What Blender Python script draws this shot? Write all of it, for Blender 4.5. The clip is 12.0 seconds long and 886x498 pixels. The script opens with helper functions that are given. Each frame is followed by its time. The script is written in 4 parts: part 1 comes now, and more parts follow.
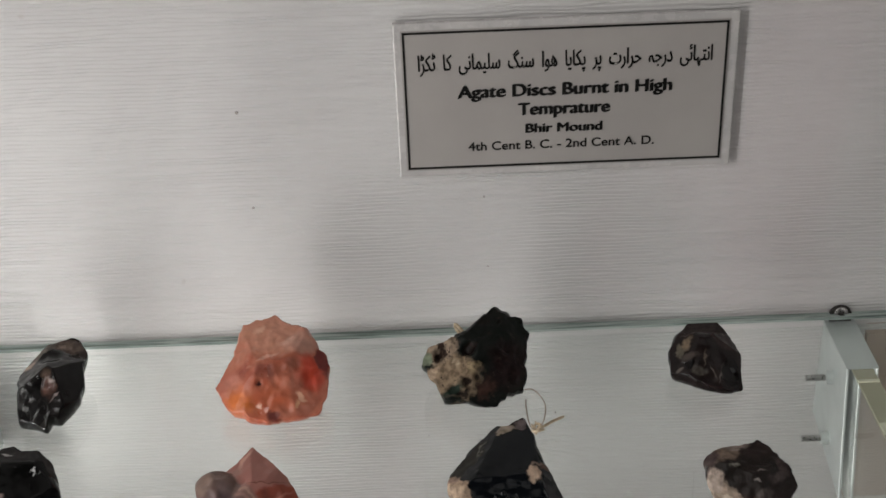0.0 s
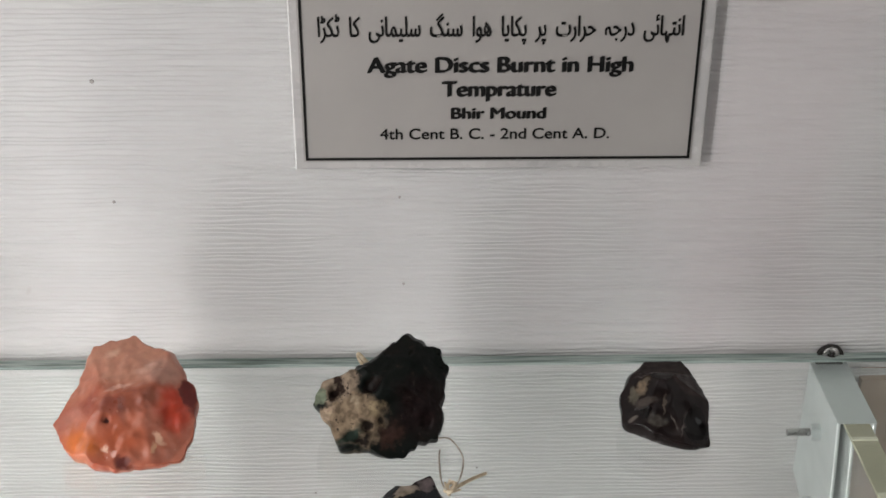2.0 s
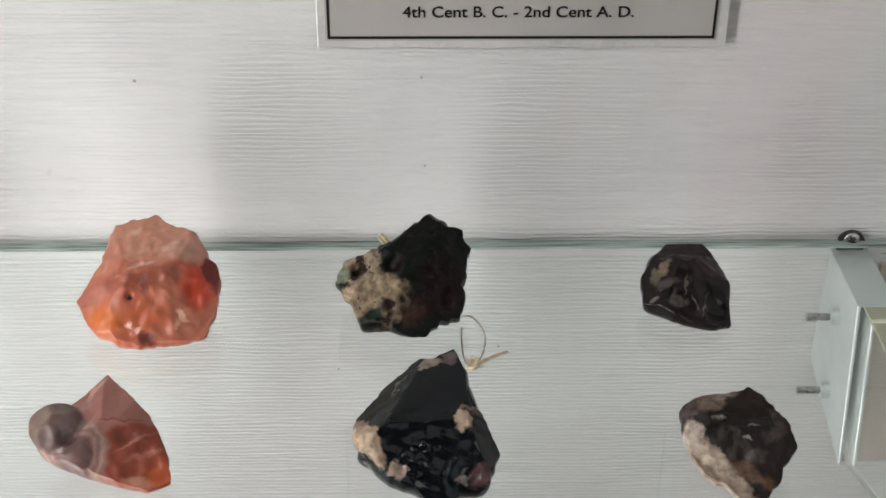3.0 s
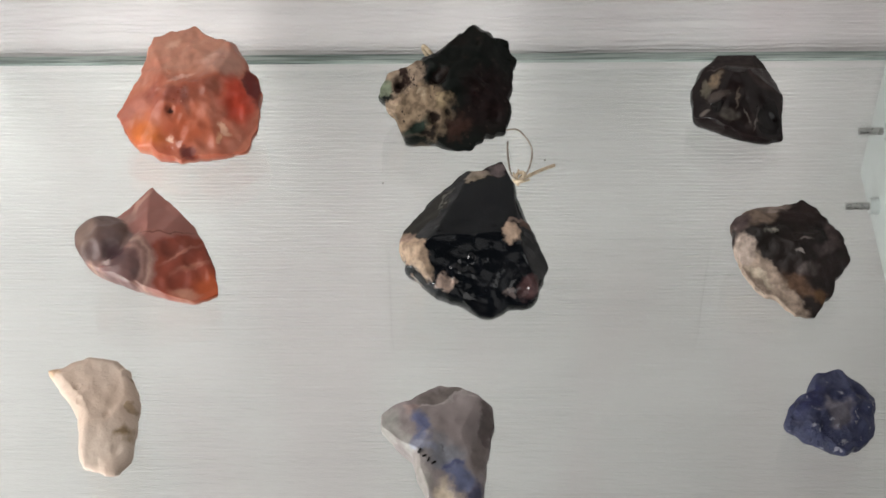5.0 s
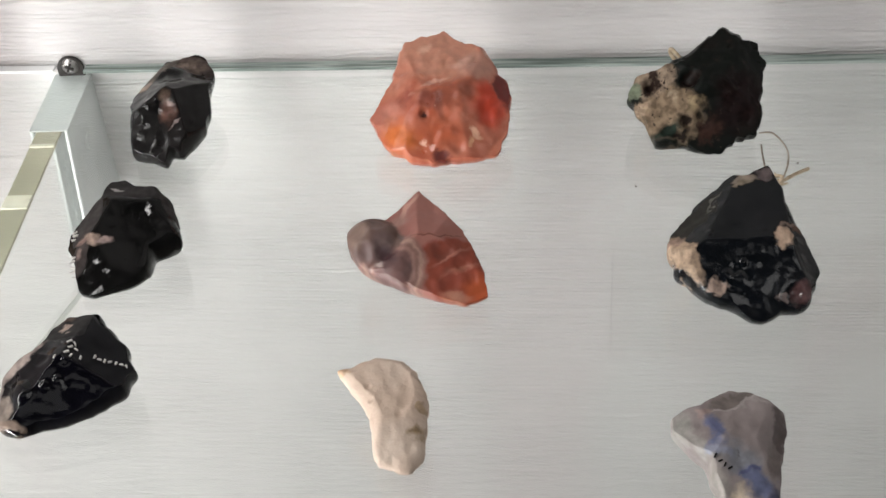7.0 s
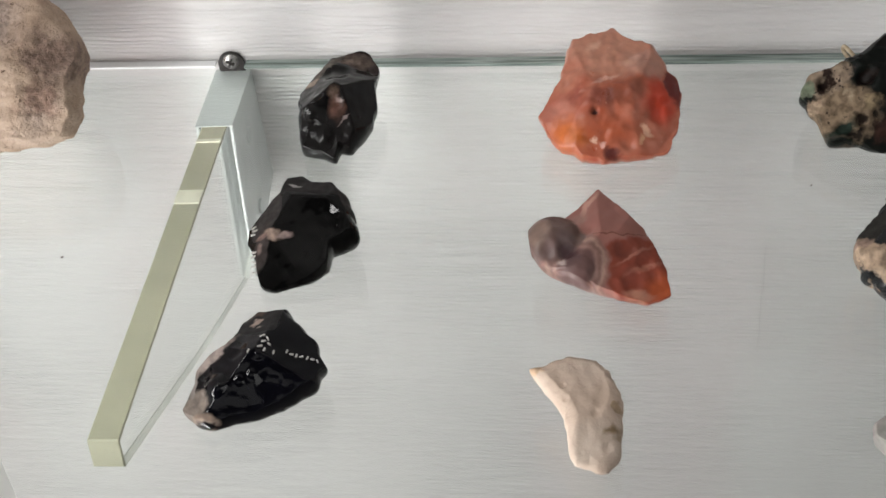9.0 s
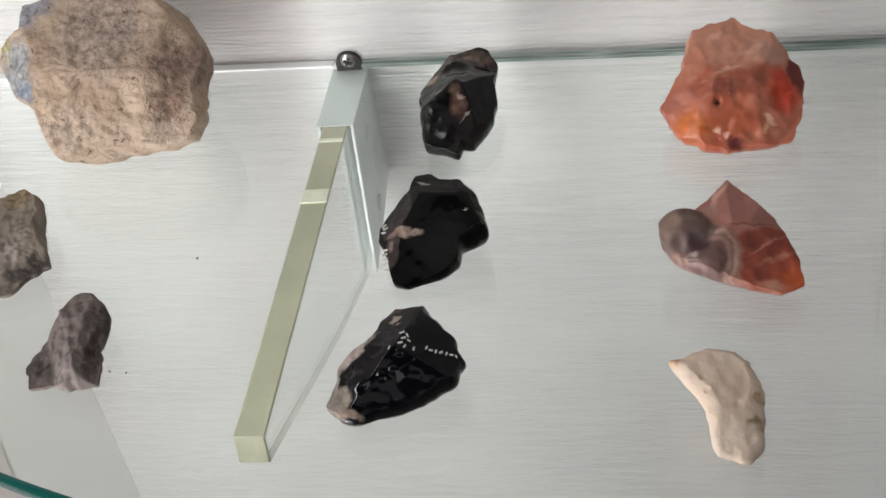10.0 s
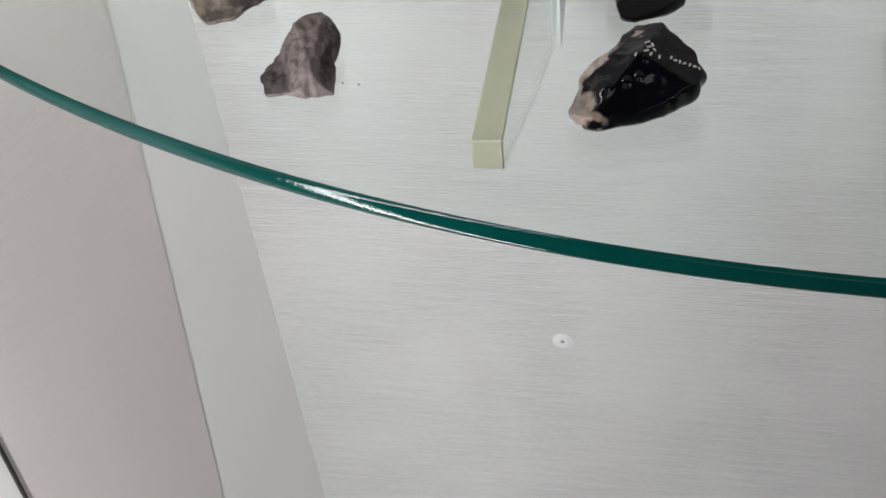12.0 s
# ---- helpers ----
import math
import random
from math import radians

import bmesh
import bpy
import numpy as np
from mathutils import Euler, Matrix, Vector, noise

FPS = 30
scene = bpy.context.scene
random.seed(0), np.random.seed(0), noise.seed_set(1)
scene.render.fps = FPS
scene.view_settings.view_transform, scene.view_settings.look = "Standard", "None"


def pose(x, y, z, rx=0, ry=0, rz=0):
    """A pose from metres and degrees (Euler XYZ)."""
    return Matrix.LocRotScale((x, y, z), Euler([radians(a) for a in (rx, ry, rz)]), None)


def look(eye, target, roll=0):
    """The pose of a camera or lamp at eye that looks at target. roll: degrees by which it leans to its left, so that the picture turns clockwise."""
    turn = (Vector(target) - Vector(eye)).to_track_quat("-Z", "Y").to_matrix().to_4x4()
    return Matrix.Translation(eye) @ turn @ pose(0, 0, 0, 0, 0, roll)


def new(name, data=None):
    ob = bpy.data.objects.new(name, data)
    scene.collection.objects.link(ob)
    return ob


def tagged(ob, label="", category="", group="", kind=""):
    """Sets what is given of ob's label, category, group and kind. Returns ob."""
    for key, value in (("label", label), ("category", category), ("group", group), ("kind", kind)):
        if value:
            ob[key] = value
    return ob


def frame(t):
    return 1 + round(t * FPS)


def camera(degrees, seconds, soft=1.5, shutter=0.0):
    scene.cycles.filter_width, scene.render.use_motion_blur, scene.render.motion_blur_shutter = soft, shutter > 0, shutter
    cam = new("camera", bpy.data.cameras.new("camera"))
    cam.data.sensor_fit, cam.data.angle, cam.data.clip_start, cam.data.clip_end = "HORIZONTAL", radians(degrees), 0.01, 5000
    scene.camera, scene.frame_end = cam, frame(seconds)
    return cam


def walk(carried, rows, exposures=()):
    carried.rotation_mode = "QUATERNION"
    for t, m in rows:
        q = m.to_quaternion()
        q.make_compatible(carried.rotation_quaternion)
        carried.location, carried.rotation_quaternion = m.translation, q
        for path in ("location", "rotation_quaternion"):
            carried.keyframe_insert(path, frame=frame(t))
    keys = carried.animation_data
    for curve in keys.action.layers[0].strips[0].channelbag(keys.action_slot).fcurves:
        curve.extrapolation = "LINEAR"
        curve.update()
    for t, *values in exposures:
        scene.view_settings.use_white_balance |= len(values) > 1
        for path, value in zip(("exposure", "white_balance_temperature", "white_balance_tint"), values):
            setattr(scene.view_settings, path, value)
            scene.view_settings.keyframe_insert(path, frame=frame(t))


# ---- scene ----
cam = camera(36.7, 12.0, soft=1.6)
PATH = [
    (0, (0.012, -0.465, 0.308), (0.012, 1.266, -0.694), -2.3),
    (0.5, (0.028, -0.39, 0.255), (0.048, 1.399, -0.64), -1.7),
    (1, (0.034, -0.39, 0.256), (0.069, 1.389, -0.657), -0.5),
    (1.5, (0.035, -0.384, 0.254), (0.075, 1.385, -0.678), 0.0),
    (2, (0.034, -0.382, 0.254), (0.075, 1.368, -0.713), 0.2),
    (2.5, (0.034, -0.386, 0.253), (0.072, 1.365, -0.713), 0.3),
    (3, (0.029, -0.388, 0.242), (0.06, 1.304, -0.824), 0.3),
    (3.5, (0.028, -0.382, 0.239), (0.08, 1.208, -0.973), 1.0),
    (5.5, (0.019, -0.386, 0.234), (-0.025, 1.153, -1.041), -1.3),
    (6, (0.009, -0.386, 0.235), (-0.068, 1.151, -1.042), -1.9),
    (6.5, (-0.005, -0.388, 0.239), (-0.147, 1.148, -1.034), -3.3),
    (8.5, (-0.034, -0.388, 0.24), (-0.301, 1.13, -1.034), -6.2),
    (9, (-0.044, -0.39, 0.244), (-0.342, 1.121, -1.032), -6.6),
    (9.5, (-0.047, -0.392, 0.247), (-0.395, 1.101, -1.038), -8.8),
    (10, (-0.058, -0.394, 0.251), (-0.468, 1.087, -1.028), -10.6),
    (10.5, (-0.067, -0.394, 0.25), (-0.497, 1.077, -1.034), -10.9),
    (11, (-0.081, -0.399, 0.257), (-0.549, 1.058, -1.031), -10.8),
    (11.5, (-0.103, -0.419, 0.248), (-0.592, 1.034, -1.036), -10.9),
    (12, (-0.112, -0.452, 0.218), (-0.547, 0.968, -1.122), -8.5),
]
EXPOSURES = [(0.0, -0.42, 6500, 9), (0.4, -0.14, 6500, 9), (1.0, -0.04, 6450, 9), (2.0, -0.05, 6400, 9), (3.0, 0.12, 6350, 7), (5.5, 0.14, 6460, 10), (7.5, 0.0, 6450, 10), (9.0, -0.19, 6420, 9),
             (10.0, -0.28, 6380, 8), (11.5, -0.38, 6240, 7), (12.0, -0.38, 6180, 7)]
walk(cam, [(t, look(eye, target, roll)) for t, eye, target, roll in PATH], EXPOSURES)

# ---------------------------------------------------------------- light
world = bpy.data.worlds.new("world")
world.use_nodes = True
world.node_tree.nodes["Background"].inputs[0].default_value = (0.75, 0.77, 0.8, 1)
world.node_tree.nodes["Background"].inputs[1].default_value = 0.05
scene.world = world


def lamp(name, size, power, color, eye, target):
    data = bpy.data.lights.new(name, "AREA")
    data.shape, data.size, data.size_y = "RECTANGLE", size[0], size[1]
    data.energy, data.color = power, color
    ob = new(name, data)
    ob.matrix_world = look(eye, target)
    return ob


# an upright light strip behind the front corner post
lamp("light_strip", (0.022, 1.28), 4.0, (1.0, 0.975, 0.95), (-0.380, -0.350, 0.02), (0.02, 0.0, 0.02))
# unseen fill lamps added in the hall, mainly to lift the side wall
lamp("hall_fill", (1.0, 1.0), 7.0, (1.0, 0.988, 0.968), (1.25, -1.9, 1.25), (-0.10, 0.0, -0.10))
lamp("room_fill", (1.2, 1.2), 3, (1.0, 0.98, 0.96), (-0.2, -2.2, 1.60), (-0.1, -1.6, -1.0))


# ---------------------------------------------------------------- materials
class Nodes:
    """A short way to write a node material."""

    def __init__(self, name):
        self.mat = bpy.data.materials.new(name)
        self.mat.use_nodes = True
        self.tree = self.mat.node_tree
        self.bsdf = self.tree.nodes["Principled BSDF"]
        self.coord = self.add("ShaderNodeTexCoord").outputs["Object"]

    def add(self, kind, **props):
        n = self.tree.nodes.new(kind)
        for k, v in props.items():
            setattr(n, k, v)
        return n

    def put(self, socket, value):
        if isinstance(value, bpy.types.NodeSocket):
            self.tree.links.new(value, socket)
        elif isinstance(value, tuple) and len(value) == 3 and socket.type == "RGBA":
            socket.default_value = (*value, 1)
        else:
            socket.default_value = value

    def noise(self, scale, detail=4.0, rough=0.55, stretch=None, vector=None):
        n = self.add("ShaderNodeTexNoise")
        n.inputs["Scale"].default_value, n.inputs["Detail"].default_value = scale, detail
        n.inputs["Roughness"].default_value = rough
        v = vector or self.coord
        if stretch:
            m = self.add("ShaderNodeMapping")
            m.inputs["Scale"].default_value = stretch
            self.put(m.inputs["Vector"], v)
            v = m.outputs[0]
        self.put(n.inputs["Vector"], v)
        return n.outputs["Fac"]

    def step(self, value, lo, hi, a=0.0, b=1.0):
        n = self.add("ShaderNodeMapRange", interpolation_type="SMOOTHSTEP")
        for k, v in enumerate((value, lo, hi, a, b)):
            self.put(n.inputs[k], v)
        return n.outputs[0]

    def math(self, op, a, b=0.0):
        n = self.add("ShaderNodeMath", operation=op)
        self.put(n.inputs[0], a)
        self.put(n.inputs[1], b)
        return n.outputs[0]

    def mix(self, fac, a, b):
        n = self.add("ShaderNodeMix", data_type="RGBA")
        self.put(n.inputs[0], fac)
        self.put(n.inputs[6], a)
        self.put(n.inputs[7], b)
        return n.outputs[2]

    def ramp(self, value, stops):
        n = self.add("ShaderNodeValToRGB")
        while len(n.color_ramp.elements) < len(stops):
            n.color_ramp.elements.new(0.5)
        for e, (p, c) in zip(n.color_ramp.elements, stops):
            e.position, e.color = p, (*c, 1)
        self.put(n.inputs[0], value)
        return n.outputs[0]

    def bump(self, height, distance, strength=1.0, normal=None):
        n = self.add("ShaderNodeBump")
        n.inputs["Strength"].default_value, n.inputs["Distance"].default_value = strength, distance
        self.put(n.inputs["Height"], height)
        if normal:
            self.put(n.inputs["Normal"], normal)
        return n.outputs[0]

    def done(self, **sockets):
        for k, v in sockets.items():
            self.put(self.bsdf.inputs[k.replace("_", " ")], v)
        return self.mat


def fabric(name, light, dark, ribs=1.0):
    """Woven wall covering with uneven crosswise ribs."""
    n = Nodes(name)
    m = n.add("ShaderNodeMapping")
    m.inputs["Scale"].default_value = (0.16, 0.16, 1)
    n.put(m.inputs["Vector"], n.coord)
    w = n.add("ShaderNodeTexWave", wave_type="BANDS", bands_direction="Z")
    for key, v in (("Scale", 190), ("Distortion", 7.0), ("Detail", 2.5), ("Detail Scale", 0.9), ("Detail Roughness", 0.55)):
        w.inputs[key].default_value = v
    n.put(w.inputs["Vector"], m.outputs[0])
    fine = n.noise(900, 3, stretch=(0.08, 0.08, 1))
    thread = n.noise(2600, 2, stretch=(1, 1, 0.3))
    mask = n.step(n.noise(16, 3), 0.30, 0.70, 0.45, 1.0)
    h = n.math("MULTIPLY", w.outputs["Fac"], mask)
    h = n.math("ADD", h, n.math("MULTIPLY", fine, 0.40))
    h = n.math("ADD", h, n.math("MULTIPLY", thread, 0.10))
    big = n.noise(5, 3)
    col = n.mix(n.step(big, 0.3, 0.7), light, dark)
    # pinkish upright bands: soft shading on the wall, mixed into the colour
    col = n.mix(n.step(n.noise(11, 2, stretch=(1, 1, 0.3)), 0.5, 0.68, 0.0, 0.55), col, tuple(c * k for c, k in zip(dark, (1.0, 0.93, 0.945))))
    spots = n.step(n.noise(60, 2), 0.74, 0.78, 0.0, 0.35)
    col = n.mix(spots, col, (0.45, 0.41, 0.39))
    return n.done(Base_Color=col, Roughness=0.75, Normal=n.bump(h, 0.00052, 0.85 * ribs), Specular_IOR_Level=0.3)


def plain(name, a, b, rough, scale=40, metallic=0.0, relief=0.0, spec=0.5):
    n = Nodes(name)
    f = n.noise(scale, 5)
    kw = dict(Base_Color=n.mix(n.step(f, 0.35, 0.65), a, b), Metallic=metallic, Specular_IOR_Level=spec,
              Roughness=n.step(n.noise(scale * 3, 3), 0.3, 0.7, rough * 0.85, min(1.0, rough * 1.2)))
    if relief:
        kw["Normal"] = n.bump(n.noise(scale * 6, 4), relief)
    return n.done(**kw)


def glass(name, color, rough=0.0, smear=0.0):
    n = Nodes(name)
    r = n.step(n.noise(18, 4), 0.45, 0.75, rough, rough + smear)
    return n.done(Base_Color=color, Roughness=r, Transmission_Weight=1.0, IOR=1.5)


def stone(name, stops, scale, patches=(), rough=0.4, relief=0.0004, grain=400, spec=0.5, veins=None, speckle=None, clear=0.0, mottle=0.55, deep=0.0, warped=0.010):
    """Mineral: coarse colour change, round or oval (half length, half width, turn) patches with broken outlines, fine grain. In millimetres."""
    n = Nodes(name)
    col = n.ramp(n.noise(scale, 6, 0.6), stops)
    warp = n.add("ShaderNodeTexNoise")
    warp.inputs["Scale"].default_value, warp.inputs["Detail"].default_value, warp.inputs["Roughness"].default_value = 190, 4, 0.55
    n.put(warp.inputs["Vector"], n.coord)
    shift = n.add("ShaderNodeVectorMath", operation="MULTIPLY_ADD")
    n.put(shift.inputs[0], warp.outputs["Color"])
    shift.inputs[1].default_value = (warped, warped, 0.0)
    off = n.add("ShaderNodeVectorMath", operation="MULTIPLY_ADD")
    n.put(off.inputs[0], n.coord)
    off.inputs[1].default_value = (1, 1, 0.35)
    off.inputs[2].default_value = (-warped / 2, -warped / 2, 0.0)
    n.put(shift.inputs[2], off.outputs[0])
    if veins:
        w = n.add("ShaderNodeTexWave", bands_direction=veins[3])
        w.inputs["Scale"].default_value, w.inputs["Distortion"].default_value = veins[1], 9.0
        w.inputs["Detail"].default_value, w.inputs["Detail Scale"].default_value = 4, 1.4
        n.put(w.inputs["Vector"], n.coord)
        col = n.mix(n.step(w.outputs["Fac"], 0.55, 0.95, 0.0, veins[2]), col, veins[0])
    matt = None
    for u, v, r, colour, soft, *dull in patches:
        place = shift.outputs[0]
        spot = (u / 1000, v / 1000, 0.0015)
        if isinstance(r, tuple):
            m = n.add("ShaderNodeMapping", vector_type="TEXTURE")
            m.inputs["Location"].default_value, m.inputs["Rotation"].default_value = (*spot[:2], 0), (0, 0, radians(r[2]))
            m.inputs["Scale"].default_value = (1, r[1] / r[0], 1)
            n.put(m.inputs["Vector"], place)
            place, spot, r = m.outputs[0], (0, 0, 0.0015), r[0]
        d = n.add("ShaderNodeVectorMath", operation="DISTANCE")
        n.put(d.inputs[0], place)
        d.inputs[1].default_value = spot
        f = n.step(d.outputs["Value"], r * (1 - soft * 0.6) / 1000, r * (1 + soft * 0.6) / 1000, 1.0, 0.0)
        tone = tuple(min(1, c * (1 + (1 - mottle) * 0.55)) for c in colour)
        col = n.mix(f, col, n.mix(n.step(n.noise(420, 5), 0.28, 0.72), tuple(c * mottle for c in colour), tone))
        if dull:
            matt = n.math("MAXIMUM", matt, f) if matt else f
    if speckle:
        s = n.step(n.noise(speckle[1], 3, 0.7), speckle[2], speckle[2] + 0.06)
        col = n.mix(s, col, speckle[0])
    f = n.noise(grain, 6, 0.65)
    r = n.step(n.noise(grain * 0.5, 4), 0.3, 0.7, rough * 0.8, min(1.0, rough * 1.35))
    if matt:
        r = n.step(matt, 0.2, 0.8, r, 0.75)
    return n.done(Base_Color=col, Roughness=r, Specular_IOR_Level=spec, Normal=n.bump(f, relief), Coat_Weight=clear, Coat_Roughness=0.12,
                  Subsurface_Weight=deep, Subsurface_Scale=0.003)


M_FABRIC = fabric("white_fabric", (0.585, 0.578, 0.571), (0.55, 0.537, 0.530))
M_SIDE = plain("white_paint", (0.945, 0.922, 0.906), (0.93, 0.906, 0.89), 0.6, 12, relief=0.0001)
M_BEIGE = fabric("beige_fabric", (0.80, 0.735, 0.71), (0.75, 0.69, 0.665), 0.35)
# brown of the shadow under the shelf, given as a surface colour
M_BROWN = plain("brown_shade", (0.33, 0.25, 0.19), (0.29, 0.22, 0.17), 0.7, 15, relief=0.0002)
M_DARK = plain("dark_gap", (0.02, 0.018, 0.016), (0.03, 0.026, 0.024), 0.8)
# very dark so that the black stones have little to reflect
M_ROOM = plain("dark_surround", (0.06, 0.056, 0.052), (0.045, 0.043, 0.041), 0.8, 3)
M_FLOOR = plain("room_floor", (0.30, 0.27, 0.24), (0.25, 0.22, 0.2), 0.4, 6)
M_GLASS = glass("shelf_glass", (0.935, 0.975, 0.955), 0.012, 0.03)
n = Nodes("green_glass_edge")
M_EDGE = n.done(Base_Color=n.mix(n.noise(60, 3), (0.0015, 0.036, 0.032), (0.003, 0.060, 0.051)), Roughness=n.step(n.noise(700, 3, stretch=(1, 1, 0.04)), 0.42, 0.62, 0.02, 0.09),
                IOR=1.5, Specular_IOR_Level=0.32, Normal=n.bump(n.noise(1100, 3, stretch=(1, 1, 0.05)), 0.0002, 0.25))
M_BACKEDGE = glass("clear_back_edge", (0.80, 0.88, 0.85), 0.05, 0.1)
M_FIN = glass("fin_glass", (0.97, 0.985, 0.97), 0.02, 0.05)
M_FINEDGE = plain("ground_glass_edge", (0.34, 0.32, 0.225), (0.27, 0.26, 0.18), 0.45, 60, relief=0.0002)
M_FROST = plain("frosted_glass_edge", (0.60, 0.61, 0.575), (0.54, 0.555, 0.52), 0.5, 90)
M_PAD = plain("pale_pad", (0.62, 0.60, 0.48), (0.52, 0.50, 0.40), 0.4, 200)
M_ALU = plain("silver_painted_metal", (0.56, 0.59, 0.585), (0.50, 0.53, 0.525), 0.38, 50, 0.4)
M_STEEL = plain("steel", (0.45, 0.44, 0.43), (0.33, 0.32, 0.31), 0.3, 300, 1.0)
M_CARD = plain("grey_label_card", (0.35, 0.328, 0.312), (0.33, 0.308, 0.295), 0.5, 25, spec=0.2)
M_CLEAR = plain("label_margin", (0.50, 0.48, 0.47), (0.44, 0.425, 0.42), 0.25, 60)
M_INK = plain("black_ink", (0.008, 0.008, 0.008), (0.012, 0.011, 0.011), 0.6, spec=0.1)
M_WIRE = plain("thin_wire", (0.42, 0.38, 0.32), (0.25, 0.21, 0.17), 0.4, 400, 0.6)
M_STRING = plain("pale_string", (0.60, 0.50, 0.36), (0.42, 0.33, 0.22), 0.8, 600, relief=0.0002)


# ---------------------------------------------------------------- mesh helpers
def link(name, bm, mats, parent=None, label="", smooth=False):
    me = bpy.data.meshes.new(name)
    bm.normal_update()
    bm.to_mesh(me)
    bm.free()
    for m in mats if isinstance(mats, (list, tuple)) else [mats]:
        me.materials.append(m)
    if smooth:
        me.polygons.foreach_set("use_smooth", [True] * len(me.polygons))
    ob = new(name, me)
    if parent:
        ob.parent = parent
    if label:
        tagged(ob, label)
    return ob


def part(name, bm, material, parent, label="", smooth=False):
    return link(name, bm, material, parent, label, smooth)


def box(x0, x1, y0, y1, z0, z1, bevel=0.0):
    bm = bmesh.new()
    bmesh.ops.create_cube(bm, size=1, matrix=Matrix.LocRotScale(((x0 + x1) / 2, (y0 + y1) / 2, (z0 + z1) / 2), None, (x1 - x0, y1 - y0, z1 - z0)))
    if bevel:
        bmesh.ops.bevel(bm, geom=bm.edges[:], offset=bevel, segments=2, affect="EDGES", profile=0.5)
    return bm


def prism(points, thick, axis):
    """A plate with the outline points, given in a plane and pushed out along the vector axis."""
    bm = bmesh.new()
    vs = [bm.verts.new(p) for p in points]
    f = bm.faces.new(vs)
    got = bmesh.ops.extrude_face_region(bm, geom=[f])
    bmesh.ops.translate(bm, vec=Vector(axis) * thick, verts=[g for g in got["geom"] if isinstance(g, bmesh.types.BMVert)])
    bmesh.ops.recalc_face_normals(bm, faces=bm.faces[:])
    return bm


def tube(points, r, sides=8):
    """A round wire through the points."""
    pts = [Vector(p) for p in points]
    smooth = []
    for i in range(len(pts) - 1):
        a, b, c, d = pts[max(i - 1, 0)], pts[i], pts[i + 1], pts[min(i + 2, len(pts) - 1)]
        for k in range(6):
            t = k / 6
            smooth.append(0.5 * (2 * b + (c - a) * t + (2 * a - 5 * b + 4 * c - d) * t * t + (3 * b - 3 * c + d - a) * t ** 3))
    smooth.append(pts[-1])
    bm, rings = bmesh.new(), []
    for i, p in enumerate(smooth):
        ahead = (smooth[min(i + 1, len(smooth) - 1)] - smooth[max(i - 1, 0)]).normalized()
        q = ahead.to_track_quat("Z", "Y")
        rings.append([bm.verts.new(p + q @ Vector((r * math.cos(6.2832 * k / sides), r * math.sin(6.2832 * k / sides), 0))) for k in range(sides)])
    for a, b in zip(rings, rings[1:]):
        for k in range(sides):
            bm.faces.new((a[k], a[(k + 1) % sides], b[(k + 1) % sides], b[k]))
    bm.faces.new(rings[0][::-1])
    bm.faces.new(rings[-1])
    return bm


def cylinder(r0, r1, length, at, to, sides=24):
    bm = bmesh.new()
    q = Vector(to).normalized().to_track_quat("Z", "Y")
    m = Matrix.Translation(Vector(at) + Vector(to).normalized() * length / 2) @ q.to_matrix().to_4x4()
    bmesh.ops.create_cone(bm, cap_ends=True, segments=sides, radius1=r0, radius2=r1, depth=length, matrix=m)
    return bm


# ---------------------------------------------------------------- the setting
HALF = 0.346                                   # half the niche's width at the back wall
SPLAY = Vector((-0.285, -0.9585, 0))           # the left side wall's way out from the corner
LOW, HIGH = -1.1, 0.78

structure = lambda ob, label: tagged(ob, label, kind="structure")
structure(link("wall_back", box(-HALF - 0.05, HALF + 0.05, 0.0, 0.05, LOW, HIGH), M_FABRIC), "white ribbed fabric covering the back wall of the showcase")


def side(sign, s0, s1, z0, z1, out, thick, lean=0.0):
    """A plate along a side wall from s0 to s1, its near edge leaning with height."""
    d = Vector((SPLAY.x * -sign, SPLAY.y, 0))
    n = Vector((d.y * sign, -d.x * sign, 0))
    n = n if n.x * sign < 0 else -n
    o = Vector((HALF * sign, 0, 0)) + n * out
    p = [o + d * (s0 - lean * z0) + Vector((0, 0, z0)), o + d * s1 + Vector((0, 0, z0)), o + d * s1 + Vector((0, 0, z1)), o + d * (s0 - lean * z1) + Vector((0, 0, z1))]
    return prism(p, thick, -n)


structure(link("wall_left", side(-1, 0, 0.40, LOW, HIGH, 0, 0.04), M_SIDE), "smooth white painted side wall of the showcase")
structure(link("wall_right", side(1, 0, 0.40, LOW, HIGH, 0, 0.04), M_SIDE), "smooth white painted side wall of the showcase")
structure(link("panel_left", side(-1, 0.041, 0.170, -0.9, 0.30, 0.0006, 0.0006, 0.10), M_BEIGE), "pinkish beige fabric panel on the side wall")
structure(link("trim_left", side(-1, 0.1702, 0.1716, -0.9, 0.30, 0.0015, 0.0015), M_DARK), "dark narrow gap beside the beige panel")
# thin plate coloured like the shadow that falls on the wall here
structure(link("shade_right", box(0.188, HALF - 0.004, -0.003, 0.0, -0.10, -0.012), M_BROWN), "thin brown plate standing for the shadow on the wall under the shelf")
structure(link("ceiling_case", box(-0.50, 0.50, -0.40, 0.05, HIGH, HIGH + 0.03), M_SIDE), "white showcase top")
structure(link("floor", box(-2.2, 2.2, -3.2, 0.05, LOW - 0.05, LOW), M_FLOOR), "dull brown room floor")
# unseen room shell added round the case, kept dark for the reflections
structure(link("ceiling", box(-2.2, 2.2, -3.2, -0.40, 1.70, 1.75), M_ROOM), "unseen dark matt room ceiling")
structure(link("wall_behind", box(-2.2, 2.2, -3.25, -3.2, LOW, 1.75), M_ROOM), "unseen plain dark room wall")
